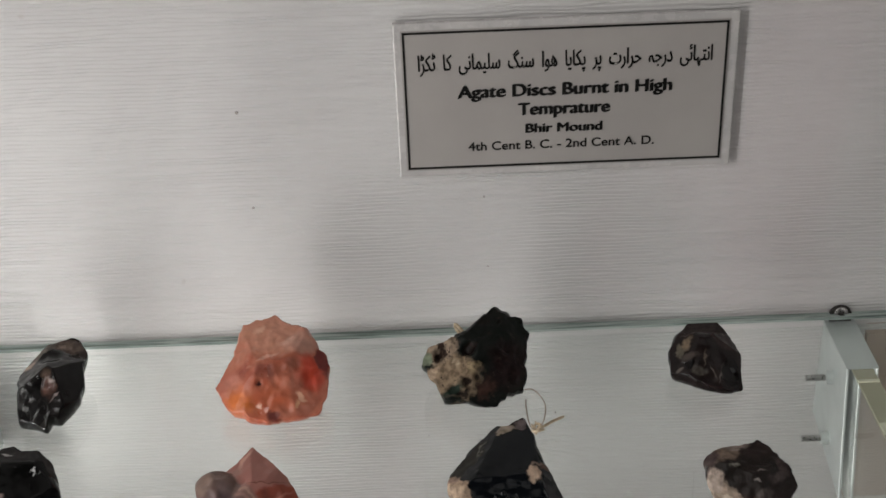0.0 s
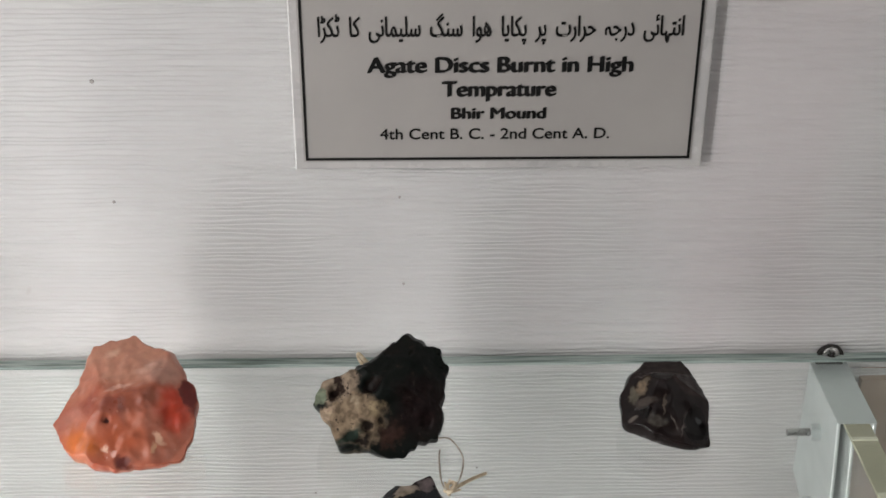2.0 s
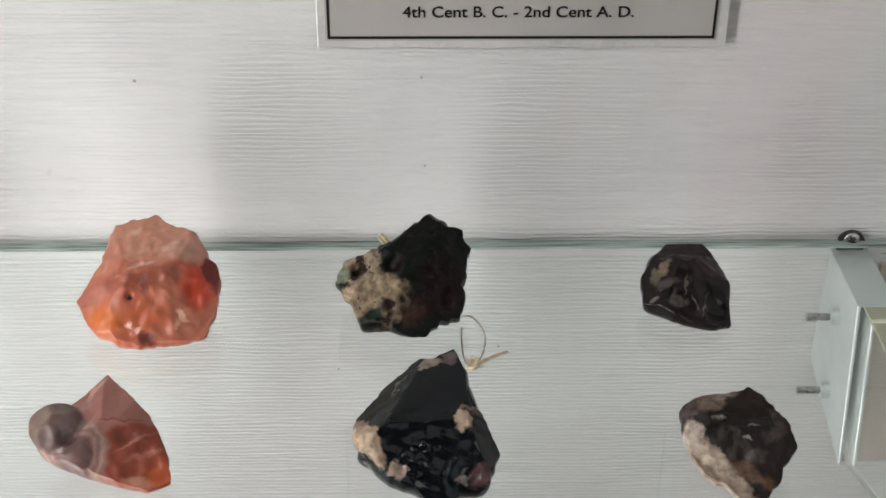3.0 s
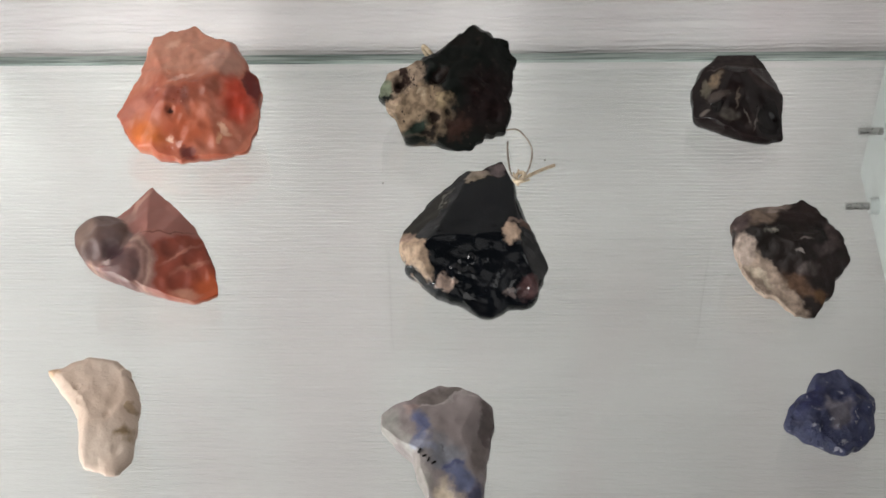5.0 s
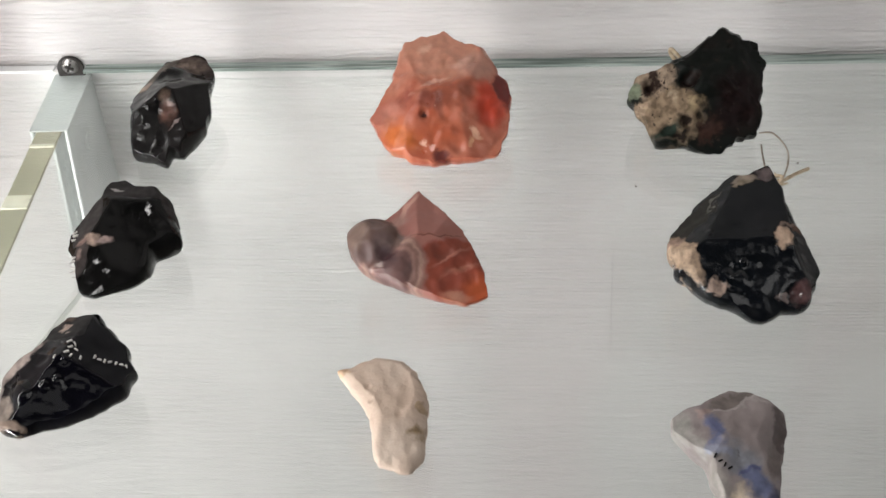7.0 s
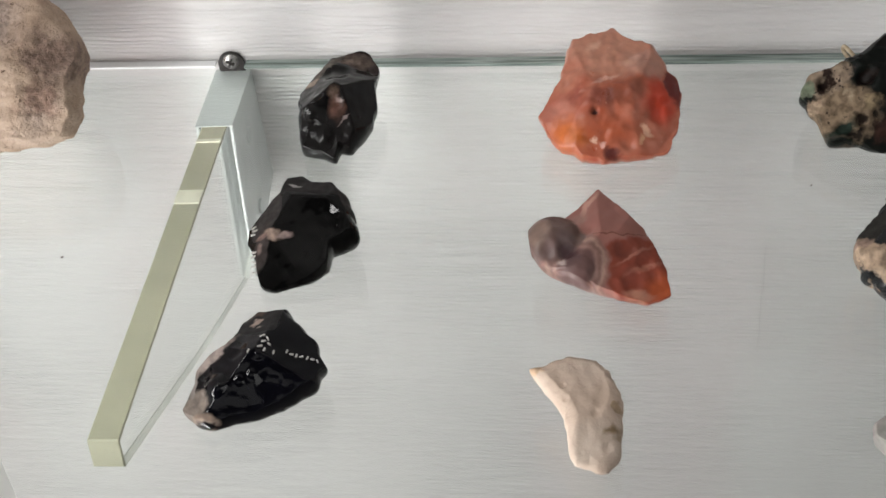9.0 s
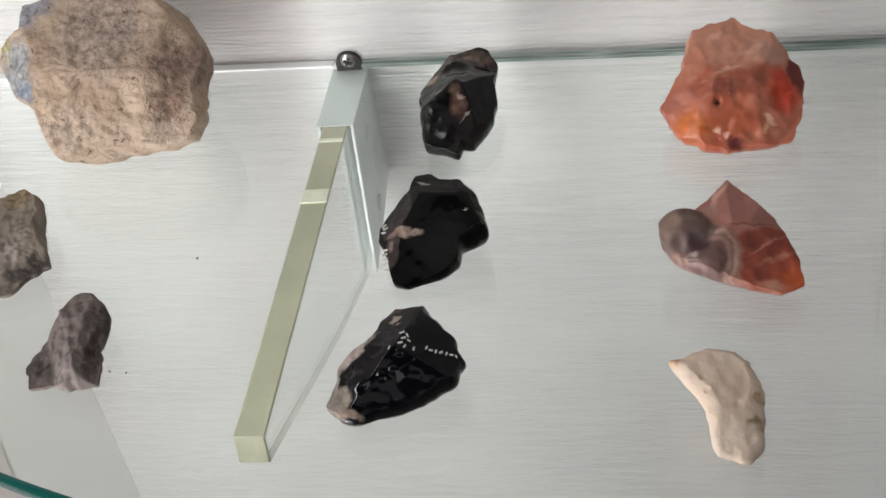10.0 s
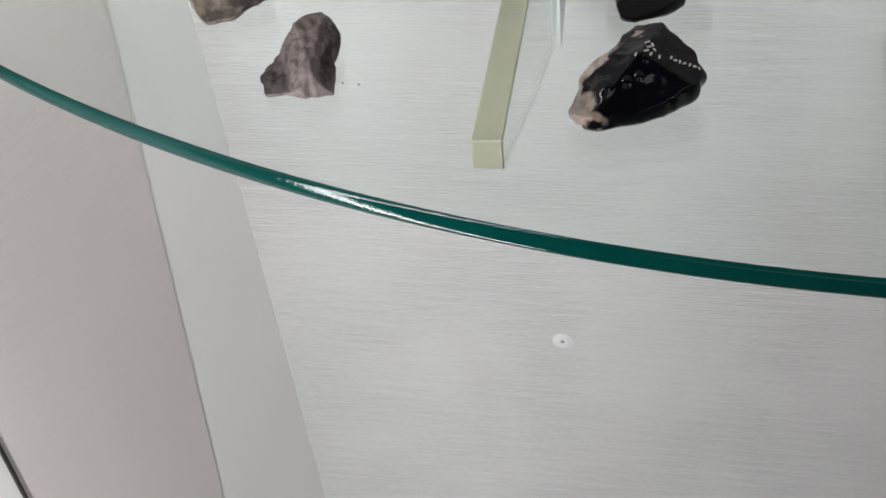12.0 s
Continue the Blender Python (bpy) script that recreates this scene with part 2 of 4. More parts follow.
for sgn, nm in ((-1, "west"), (1, "east")):
    xs = sorted((sgn * 2.2, sgn * 2.25))
    structure(link("wall_" + nm, box(xs[0], xs[1], -3.2, 0.05, LOW, 1.75), M_ROOM), "unseen plain dark room wall")
    xs = sorted((sgn * 0.465, sgn * 2.2))
    structure(link("wall_front_" + nm, box(xs[0], xs[1], -0.40, -0.36, LOW, 1.70), M_ROOM), "unseen plain dark wall beside the showcase")
structure(link("wall_front_upper", box(-0.465, 0.465, -0.43, -0.40, HIGH, 1.70), M_ROOM), "unseen plain dark wall above the showcase")

patch = cylinder(0.0052, 0.0030, 0.0005, (-0.196, 0.0, -0.267), (0, -1, 0), 28)
structure(link("wall_filler", patch, plain("white_filler", (0.68, 0.675, 0.67), (0.63, 0.625, 0.62), 0.7, 300)), "pale round dab of filler round a nail hole")
# the nail hole and small marks on the wall covering
for x, z, r in ((-0.196, -0.267, 0.0011), (-0.064, 0.102, 0.0008), (-0.062, 0.061, 0.0006), (0.029, 0.062, 0.0005), (0.030, 0.030, 0.0005)):
    bm = cylinder(r, r * 0.6, 0.0006, (x, -0.0004 if r > 0.001 else 0.0001, z), (0, -1, 0), 10)
    structure(link("wall_mark", bm, plain("mark", (0.40, 0.37, 0.355), (0.30, 0.275, 0.26), 0.8, 900)), "tiny grey mark in the wall fabric")


# ---------------------------------------------------------------- glass shelf
def shelf():
    cx, cy, R = -0.050, 0.368, 0.593
    back = -0.0032
    left = [(-HALF + 0.002, back)]
    for k in range(200):                      # along the splayed side until the bow front
        s = k * 0.001
        x, y = -HALF + 0.002 + SPLAY.x * s, back + SPLAY.y * s
        if math.hypot(x - cx, y - cy) > R:
            break
        left_end = (x, y)
    for k in range(200):
        s = k * 0.001
        x, y = HALF - 0.002 - SPLAY.x * s, back + SPLAY.y * s
        if math.hypot(x - cx, y - cy) > R:
            break
        right_end = (x, y)
    a0 = math.atan2(left_end[1] - cy, left_end[0] - cx)
    a1 = math.atan2(right_end[1] - cy, right_end[0] - cx)
    if a0 > 0:
        a0 -= 2 * math.pi
    arc = [(cx + R * math.cos(a0 + (a1 - a0) * k / 120), cy + R * math.sin(a0 + (a1 - a0) * k / 120)) for k in range(121)]
    outline = left + arc + [(HALF - 0.002, back)]
    n = len(outline)
    ins = []
    for i in range(n):
        p, q, r = Vector(outline[i - 1]), Vector(outline[i]), Vector(outline[(i + 1) % n])
        t = ((q - p).normalized() + (r - q).normalized()).normalized()
        ins.append(Vector((-t.y, t.x)))
    profile = ((0.0016, 0.0), (0.0007, -0.0004), (0.0002, -0.0012), (0.0, -0.0024), (0.0, -0.0036), (0.0002, -0.0048), (0.0007, -0.0056), (0.0016, -0.0060))
    flat = bmesh.new()
    for k in (0, -1):
        d, z = profile[k]
        vs = [flat.verts.new((*(Vector(o) + v * d), z)) for o, v in zip(outline, ins)]
        flat.faces.new(vs if k == 0 else vs[::-1])
    pane = link("glass_shelf", flat, M_GLASS)
    tagged(pane, "clear glass shelf with a bowed polished green front edge", "shelf")
    rim, rings = bmesh.new(), []
    for d, z in profile:
        rings.append([rim.verts.new((*(Vector(o) + v * d), z)) for o, v in zip(outline, ins)])
    for a, b in zip(rings, rings[1:]):
        for i in range(n):
            if i == n - 1:
                continue                       # the back lies against the wall
            f = rim.faces.new((a[i], b[i], b[(i + 1) % n], a[(i + 1) % n]))
            f.material_index = 1 if i in (0, n - 2) else 0
    edge = part("polished_edge", rim, [M_EDGE, M_BACKEDGE], pane, "dark sea-green polished glass edge", True)
    pane.visible_shadow = False
    edge.visible_shadow = False
    return pane


shelf()
# streaks coloured like the reflection and shaded gap at the glass's back edge
n = Nodes("grey_back_line")
streak = n.noise(500, 4, 0.6, stretch=(0.035, 1, 1.6))
M_BACK_LINE = n.done(Base_Color=n.ramp(streak, ((0.36, (0.07, 0.095, 0.085)), (0.47, (0.22, 0.275, 0.25)), (0.56, (0.40, 0.46, 0.43)), (0.66, (0.15, 0.185, 0.17)))), Roughness=0.4,
                Normal=n.bump(streak, 0.0004, 0.7))
# near-white strip: the glint of the glass edge, put into the colour
M_PALE = plain("pale_edge_glint", (0.90, 0.91, 0.91), (0.84, 0.86, 0.86), 0.15, 120)
structure(link("trim_back_line", box(-0.1832, HALF - 0.003, -0.0048, 0.0, 0.0, 0.0012, 0.0005), M_BACK_LINE), "grey-green strip standing for reflection and gap where shelf meets wall")
structure(link("trim_edge_glint", box(-HALF + 0.003, -0.1938, -0.0040, 0.0, 0.0, 0.0010, 0.0004), M_PALE), "pale shiny strip standing for light caught by the shelf's back edge")


# ---------------------------------------------------------------- brackets with glass fins
def bracket(x, bolt_side, turned, shanks):
    base = new("shelf_bracket")
    base.matrix_world = pose(x, 0, 0, 0, 0, turned)
    tagged(base, "silver metal wall bracket holding a clear glass fin", "bracket", "shelf brackets")
    w = 0.0052
    top = -0.0065
    side_line = [(-0.0005, top), (-0.035, top), (-0.046, -0.064), (-0.0005, -0.052)]
    for sg, nm in ((-1, "cheek"), (1, "cheek")):
        pts = [(sg * w, y, z) for y, z in side_line]
        bm = prism(pts, 0.0012, (sg, 0, 0))
        bmesh.ops.bevel(bm, geom=bm.edges[:], offset=0.0003, segments=1, affect="EDGES")
        part(nm, bm, M_ALU, base)
    part("cap", box(-w - 0.0012, w + 0.0012, -0.0355, -0.0005, top + 0.0001, top + 0.0004, 0.0001), M_ALU, base)
    part("back_plate", box(-w, w, -0.0018, -0.0006, -0.052, top, 0.0002), M_ALU, base)
    # the tab above the shelf with its screw
    tab = [(-0.0046, 0.0, -0.006), (0.0046, 0.0, -0.006)]
    for k in range(13):
        a = math.pi * k / 12
        tab.append((0.0046 * math.cos(a), 0.0, 0.0006 + 0.0042 * math.sin(a)))
    bm = prism([Vector((p[0], -0.0004, p[2])) for p in tab], 0.0014, (0, -1, 0))
    part("tab", bm, M_DARK, base, "dark rounded tab")
    bm = bmesh.new()
    bmesh.ops.create_uvsphere(bm, u_segments=24, v_segments=12, radius=0.0030)
    bmesh.ops.scale(bm, vec=(1, 0.42, 1), verts=bm.verts[:])
    bmesh.ops.translate(bm, vec=(0, -0.0016, 0.0014), verts=bm.verts[:])
    head = part("screw_head", bm, M_STEEL, base, "domed cross-slot screw head", True)
    for turn in (25, 115):
        bm = box(-0.0016, 0.0016, -0.0004, 0.0004, -0.00035, 0.00035)
        bmesh.ops.transform(bm, matrix=pose(0, -0.0029, 0.0014, 0, turn, 0), verts=bm.verts[:])
        part("slot", bm, M_DARK, head)
    # two clamping bolts through a cheek
    for y, z in ((-0.020, -0.021), (-0.024, -0.049)):
        o = (bolt_side * (w + 0.0010), y, z)
        bolt = part("bolt", cylinder(0.0030, 0.0028, 0.0032 if shanks else 0.0009, o, (bolt_side, 0, 0), 18), M_ALU, base, "small steel bolt head")
        if shanks:
            part("shank", cylinder(0.0013, 0.0013, 0.0080, (o[0] + bolt_side * 0.003, y, z), (bolt_side, 0, 0), 12), M_STEEL, bolt)
    # the tapering glass fin in the channel
    g = 0.0044
    line = [(-0.002, top - 0.0002), (-0.174, top - 0.0002), (-0.1755, top - 0.0090), (-0.104, -0.0435), (-0.078, -0.0525), (-0.048, -0.0625), (-0.002, -0.050)]
    bm = prism([(-g, y, z) for y, z in line], 2 * g, (1, 0, 0))
    bmesh.ops.bevel(bm, geom=bm.edges[:], offset=0.0004, segments=1, affect="EDGES")
    bm.normal_update()
    for f in bm.faces:
        f.material_index = 2 if f.normal.z < -0.3 else 1 if (f.normal.z > 0.5 or f.normal.y < -0.5) and f.normal.z > -0.3 else 0
    fin = part("glass_fin", bm, [M_FIN, M_FINEDGE, M_FROST], base, "clear glass fin with ground olive-green edges")
    fin.visible_shadow = False
    for y0, y1 in ((-0.0765, -0.0700), (-0.0440, -0.0425)):
        part("pad", box(-g + 0.0003, g - 0.0003, y0, y1, top - 0.0002, top + 0.0003), M_PAD, base, "pale clear rubber pad")
    return base


bracket(-0.1885, 1, 2.6, False)
bracket(0.176, -1, 0, True)


# ---------------------------------------------------------------- label
def words(name, body, x, z, width, height, bold, parent, cap_only=None):
    cu = bpy.data.curves.new(name, "FONT")
    cu.body, cu.size, cu.align_x = body, 0.01, "LEFT"
    cu.extrude = 0.00012
    tmp = bpy.data.objects.new(name, cu)
    me = bpy.data.meshes.new_from_object(tmp)
    bpy.data.objects.remove(tmp)
    co = np.empty(len(me.vertices) * 3)
    me.vertices.foreach_get("co", co)
    co = co.reshape(-1, 3)
    lo, hi = co[:, :2].min(0), co[:, :2].max(0)
    sx = width / (hi[0] - lo[0])
    sy = height / (0.0073 if cap_only else hi[1] - lo[1])
    out = np.c_[x - width / 2 + (co[:, 0] - lo[0]) * sx, -0.0031 - co[:, 2], z + co[:, 1] * sy]
    me.vertices.foreach_set("co", out.ravel())
    if bold:                                   # heavier strokes: the same letters set three times, a hair apart
        bm = bmesh.new()
        for k in (-1, 0, 1):
            start = len(bm.verts)
            bm.from_mesh(me)
            bm.verts.ensure_lookup_table()
            bmesh.ops.translate(bm, vec=(k * bold, 0.00002 * k, 0.4 * k * bold), verts=bm.verts[start:])
        bm.to_mesh(me)
        bm.free()
    me.materials.clear()
    me.materials.append(M_INK)
    ob = new(name, me)
    ob.parent = parent
    return ob


def museum_label():
    card = link("museum_label", box(-0.0034, 0.1240, -0.0028, -0.0003, 0.0740, 0.1364, 0.0005), [M_CLEAR])
    tagged(card, "grey laminated museum label with black border and printed text", "label")
    part("printed_field", box(-0.0006, 0.1206, -0.0030, -0.0027, 0.0766, 0.1336), M_CARD, card, "grey printed field")
    b = 0.0008
    for x0, x1, z0, z1 in ((0, 0.12, 0.0772, 0.0772 + b), (0, 0.12, 0.1330 - b, 0.1330), (0, b, 0.0772 + b, 0.1330 - b), (0.12 - b, 0.12, 0.0772 + b, 0.1330 - b)):
        part("border", box(x0, x1, -0.0032, -0.0029, z0, z1), M_INK, card)
    words("text_line", "Agate Discs Burnt in High", 0.0600, 0.1063, 0.0800, 0.0051, 0.00034, card, True)
    words("text_line", "Temprature", 0.0598, 0.0985, 0.0343, 0.0051, 0.00034, card, True)
    words("text_line", "Bhir Mound", 0.0598, 0.0911, 0.0288, 0.0038, 0.00027, card, True)
    words("text_line", "4th Cent B. C. - 2nd Cent A. D.", 0.0588, 0.0843, 0.0710, 0.0037, 0.00006, card, True)
    # the upper line in Urdu, in joined letter forms, written from its end
    urdu = ["\uFE8D\uFEE7\uFE98\uFBA9\uFE8E\uFE8B\uFBFD", "\uFEA9\uFEAD\uFE9F\uFBA7", "\uFEA3\uFEAE\uFE8D\uFEAD\uFE95", "\uFB58\uFEAE", "\uFB58\uFB91\uFE8E\uFBFE\uFE8E",
            "\uFBAC\uFEEE\uFE8D", "\uFEB3\uFEE8\uFB93", "\uFEB3\uFEE0\uFBFF\uFEE4\uFE8E\uFEE7\uFBFD", "\uFB90\uFE8E", "\uFB68\uFB91\uFB8D\uFE8D"]
    words("text_line", "  ".join(w[::-1] for w in reversed(urdu)), 0.0600, 0.1177, 0.1090, 0.0098, 0.00012, card)
    card.location.z = -0.0007
    return card


museum_label()


# ---------------------------------------------------------------- stones
def rock(name, label, at, tilt, outline, mat, front, backward, facets=(), cuts=8, seed=1, rough=0.0006, coarse=0.0012,
         centre=(0, 0), pits=(), bumps=(), crisp=2.2, lobes=140.0, fine=None):
    """A broken lump lying aslant on the shelf. Its rim, front faces (angle, slope, height), dents and bulges in millimetres."""
    rnd = random.Random(seed)
    fine = rough if fine is None else fine
    c = Vector(centre) / 1000
    pts = [Vector(p) / 1000 for p in outline]
    N, K, B = 168, 44, 12
    rad = []
    for i in range(N):
        a = 2 * math.pi * i / N
        d = Vector((math.cos(a), math.sin(a)))
        best = 0.0
        for p, q in zip(pts, pts[1:] + pts[:1]):
            p, q = p - c, q - c
            e = q - p
            den = d.x * e.y - d.y * e.x
            if abs(den) < 1e-12:
                continue
            r = (p.x * e.y - p.y * e.x) / den
            s = (p.x * d.y - p.y * d.x) / den
            if r > 0 and -1e-6 <= s <= 1 + 1e-6:
                best = max(best, r)
        rad.append(best)
    size = sum(rad) / N
    off = Vector((seed * 3.1, seed * 1.7, seed * 0.9))
    for i in range(N):
        a = 2 * math.pi * i / N
        p = Vector((math.cos(a), math.sin(a), 0)) * rad[i]
        rad[i] += rough * 1.1 * noise.noise(p * 260 + off) + rough * 0.6 * noise.noise(p * 560 + off)
    H, D = front / 1000, backward / 1000
    planes = [(math.cos(radians(a)), math.sin(radians(a)), s, h / 1000) for a, s, h in facets]
    for k in range(cuts):
        a, t = rnd.uniform(0, 2 * math.pi), rnd.uniform(0.45, 0.9)
        slope = H / size * t / math.sqrt(1 - t * t)
        z0 = H * math.sqrt(1 - t * t)
        planes.append((math.cos(a), math.sin(a), slope, (z0 + slope * t * size) * rnd.uniform(0.86, 1.0)))
    turn = pose(*at, tilt)
    turn3, back3 = turn, turn.inverted()

    def front_h(u, v, rho):
        h = H * max(0.0, 1 - rho ** crisp) ** 0.5
        for ca, sa, s, h0 in planes:
            h = min(h, h0 - s * (u * ca + v * sa))
        for bu, bv, br, bh in bumps:
            q = ((u - bu / 1000) ** 2 + (v - bv / 1000) ** 2) / (br / 1000) ** 2
            if q < 1:
                h = max(h, bh / 1000 * math.sqrt(1 - q)) if rho < 0.999 else h
        h = max(h, 0.0)
        fade = min(1.0, (1 - rho) * 6)
        for pu, pv, pr, pd in pits:
            q = ((u - pu / 1000) ** 2 + (v - pv / 1000) ** 2) / (pr / 1000) ** 2
            h -= pd / 1000 * math.exp(-q * q * 1.5) * fade
        p = Vector((u, v, h))
        h += fade * (coarse * noise.noise(p * lobes + off) + coarse * 0.5 * noise.noise(p * lobes * 2.6 + off) + fine * noise.noise(p * 330 + off) + fine * 0.6 * noise.noise(p * 640 + off))
        return h

    bm = bmesh.new()

    def vert(u, v, w):
        g = turn3 @ Vector((u, v, w))
        g.z = max(g.z, 0.0003)
        g.y = min(g.y, -0.0035)
        return bm.verts.new(back3 @ g)

    def ring(rho, f):
        out = []
        for i in range(N):
            a = 2 * math.pi * i / N
            u, v = c.x + math.cos(a) * rad[i] * rho, c.y + math.sin(a) * rad[i] * rho
            out.append(vert(u, v, f(u, v, rho)))
        return out

    rings = [ring(math.sin(math.pi / 2 * k / K) if k < K else 1.0, front_h) for k in range(1, K + 1)]
    top = vert(c.x, c.y, front_h(c.x, c.y, 0.0))
    back = lambda u, v, r: -D * max(0.0, 1 - r ** 2.4) ** 0.5 + coarse * 0.5 * noise.noise(Vector((u, v, 1)) * lobes) * (1 - r)
    for k in range(1, B):
        rings.append(ring(math.cos(math.pi / 2 * k / B), back))
    end = vert(c.x, c.y, -D)
    for i in range(N):
        bm.faces.new((top, rings[0][i], rings[0][(i + 1) % N]))
        bm.faces.new((end, rings[-1][(i + 1) % N], rings[-1][i]))
    for a, b in zip(rings, rings[1:]):
        for i in range(N):
            bm.faces.new((a[i], b[i], b[(i + 1) % N], a[(i + 1) % N]))
    ob = link(name, bm, mat, smooth=True)
    ob.matrix_world = turn
    return tagged(ob, label, "stone", "displayed stones")


TAN, CREAM = (0.36, 0.26, 0.18), (0.55, 0.42, 0.31)

M_CARN = stone("carnelian", ((0.28, (0.29, 0.055, 0.026)), (0.45, (0.36, 0.095, 0.050)), (0.58, (0.40, 0.130, 0.078)), (0.72, (0.34, 0.070, 0.030))), 75, (
    (-1, 13, (15, 10, -8), (0.46, 0.205, 0.135), 0.5), (-12, 5, (6, 4, 60), (0.44, 0.165, 0.105), 0.9), (11, 8, (6, 4.5, -30), (0.43, 0.215, 0.160), 0.7), (-15, -6, (5, 3.5, 30), (0.42, 0.155, 0.110), 1.0), (15, -3, (4.5, 6.5, 10), (0.42, 0.040, 0.014), 0.9),
    (5, -2, (5, 3, 20), (0.24, 0.062, 0.032), 1.0), (19.3, 1.5, (2.2, 6, 12), (0.13, 0.014, 0.010), 0.5), (-12, -13.5, (6, 4, -30), (0.50, 0.125, 0.026), 1.0), (1, -13, (7, 4, 0), (0.38, 0.085, 0.034), 1.2), (-3, -3, (4, 2.4, 10), (0.22, 0.055, 0.034), 1.0),
    (-9, -2, 2.4, (0.24, 0.055, 0.034), 1.2), (-4.2, -7.8, 1.3, (0.05, 0.008, 0.006), 0.5), (1.5, -19.5, (2.6, 1.6, 0), (0.11, 0.016, 0.010), 0.7), (-5, 14.8, (2.0, 1.4, 20), (0.60, 0.33, 0.235), 0.8), (7, 9.5, (3.6, 1.2, 30), (0.56, 0.31, 0.235), 1.2), (-1, 2.2, (4, 0.6, 22), (0.55, 0.29, 0.22), 1.0),
    (-7.6, -1.6, (1.4, 0.8, 30), (0.56, 0.33, 0.26), 1.0), (11.5, -12.4, (2.2, 0.9, -40), (0.66, 0.38, 0.26), 0.8), (10, -14.6, (1.5, 0.8, 60), (0.62, 0.33, 0.19), 0.8), (-4.3, -16, (1.2, 0.7, 0), (0.66, 0.40, 0.30), 0.8), (-1.4, -17.3, (1.4, 0.8, 0), (0.66, 0.38, 0.33), 0.8)),
    rough=0.34, relief=0.00014, grain=260, spec=0.42, mottle=0.9, deep=0.10, warped=0.006, speckle=((0.50, 0.24, 0.17), 230, 0.69))
rock("carnelian_stone", "translucent orange-red carnelian lump lying on the glass shelf", (-0.055, -0.0438, 0.0129), 31,
     [(-12.3, 18.7), (-5.3, 21.5), (0.3, 23.0), (8.0, 18.5), (13.1, 17.0), (16.5, 10.1), (21.4, 3.2), (21.4, -5.6), (19.9, -13.6), (17.7, -18.2), (11.1, -19.8), (-0.9, -21.5), (-8.3, -20.4), (-16.5, -16.0), (-21.4, -6.6), (-17.6, 0.1), (-14.6, 9.7)],
     M_CARN, 13, 17, [(92, 0.30, 10.5), (-80, 0.42, 10.8), (10, 0.75, 17.5), (175, 0.55, 13.0), (-35, 0.6, 13.5)], 2, 3, 0.0010, 0.0008,
     pits=((-4.2, -7.8, 1.2, 1.6), (-13, -10, 4.5, 0.7), (5, -16, 3.5, 0.6), (1.5, -19, 2, 0.7), (-9, -4, 3, 0.6), (10, -11, 3.0, 0.5), (3, -5, 4, 0.5), (-6, 9, 6, 0.6), (9, 12, 5, 0.7), (14, -7, 3, 0.8)), fine=0.00030)

M_BLK = stone("black_porous", ((0.35, (0.004, 0.006, 0.005)), (0.55, (0.007, 0.008, 0.007)), (0.75, (0.014, 0.009, 0.008))), 90, (
    (12, -4, (9, 7, 70), (0.011, 0.006, 0.006), 0.6), (-8, -8, (10, 8, -20), (0.185, 0.135, 0.090), 0.25, 1), (-14, 3, (7, 5, 0), (0.225, 0.170, 0.125), 0.25, 1), (-19, 0, 2.3, (0.130, 0.150, 0.105), 0.5, 1), (-13.5, 1.5, (2.4, 3.2, -10), (0.022, 0.013, 0.010), 0.35),
    (-2.6, 1.0, (4.0, 2.2, 35), (0.012, 0.008, 0.007), 0.35), (-9, -13, (4, 2.6, 30), (0.014, 0.022, 0.017), 0.6), (4, -13, (4, 3, 30), (0.035, 0.018, 0.014), 0.6), (-1, -6, (3, 1.8, 60), (0.270, 0.205, 0.125), 0.5, 1), (-7, -3, 1.8, (0.30, 0.24, 0.17), 0.6, 1), (-16.5, -5, (2.4, 1.8, 40), (0.33, 0.245, 0.175), 0.6, 1),
    (-4, -11, (1.6, 2.6, 20), (0.022, 0.015, 0.012), 0.6), (0.5, -9, (1.2, 2.2, -10), (0.022, 0.018, 0.014), 0.6), (-6, -15, (3, 1.2, 10), (0.02, 0.015, 0.012), 0.6), (-10, 7, (2.5, 1.2, 20), (0.25, 0.19, 0.135), 0.6, 1), (-6.5, 1.6, 0.9, (0.30, 0.25, 0.18), 0.6, 1)),
    rough=0.34, relief=0.0003, grain=300, spec=0.08, speckle=((0.022, 0.016, 0.013), 360, 0.62), warped=0.009)
rock("dark_porous_stone", "black lump with porous tan crust and a wire through it", (0.0229, -0.0407, 0.0119), 33,
     [(8.0, 21.8), (18.8, 15.8), (20.6, 9.7), (19.5, 2.9), (19.7, -3.1), (18.2, -13.4), (12.1, -14.3), (6.6, -18.2), (-6.8, -17.4), (-12.2, -16.1), (-17.1, -8.8), (-20.6, -1.5), (-18.8, 4.6), (-8.6, 8.2), (-4.8, 11.3), (4.6, 18.4)],
     M_BLK, 14, 16, [(80, 0.28, 12.5), (-70, 0.72, 13.5), (5, 0.75, 17.5), (200, 0.55, 12.5)], 1, 7, 0.0014, 0.0004,
     pits=((-13.5, 1.5, 2.6, 3.2), (-2.6, 1.0, 2.8, 3.2), (-4, -11, 1.8, 1.4), (-9, -13, 2.4, 1.5), (0.5, -9, 1.6, 1.4), (-6, -15, 2, 1.2), (12, 1, 2.0, 1.1), (9, -6, 1.8, 1.0), (14, -9, 2.2, 1.0), (-1, -6, 1.8, -0.9), (-17, -5, 1.8, -0.8), (-7, -3, 1.6, -0.7), (-10, 6.5, 2.2, -0.7)), fine=0.00034)

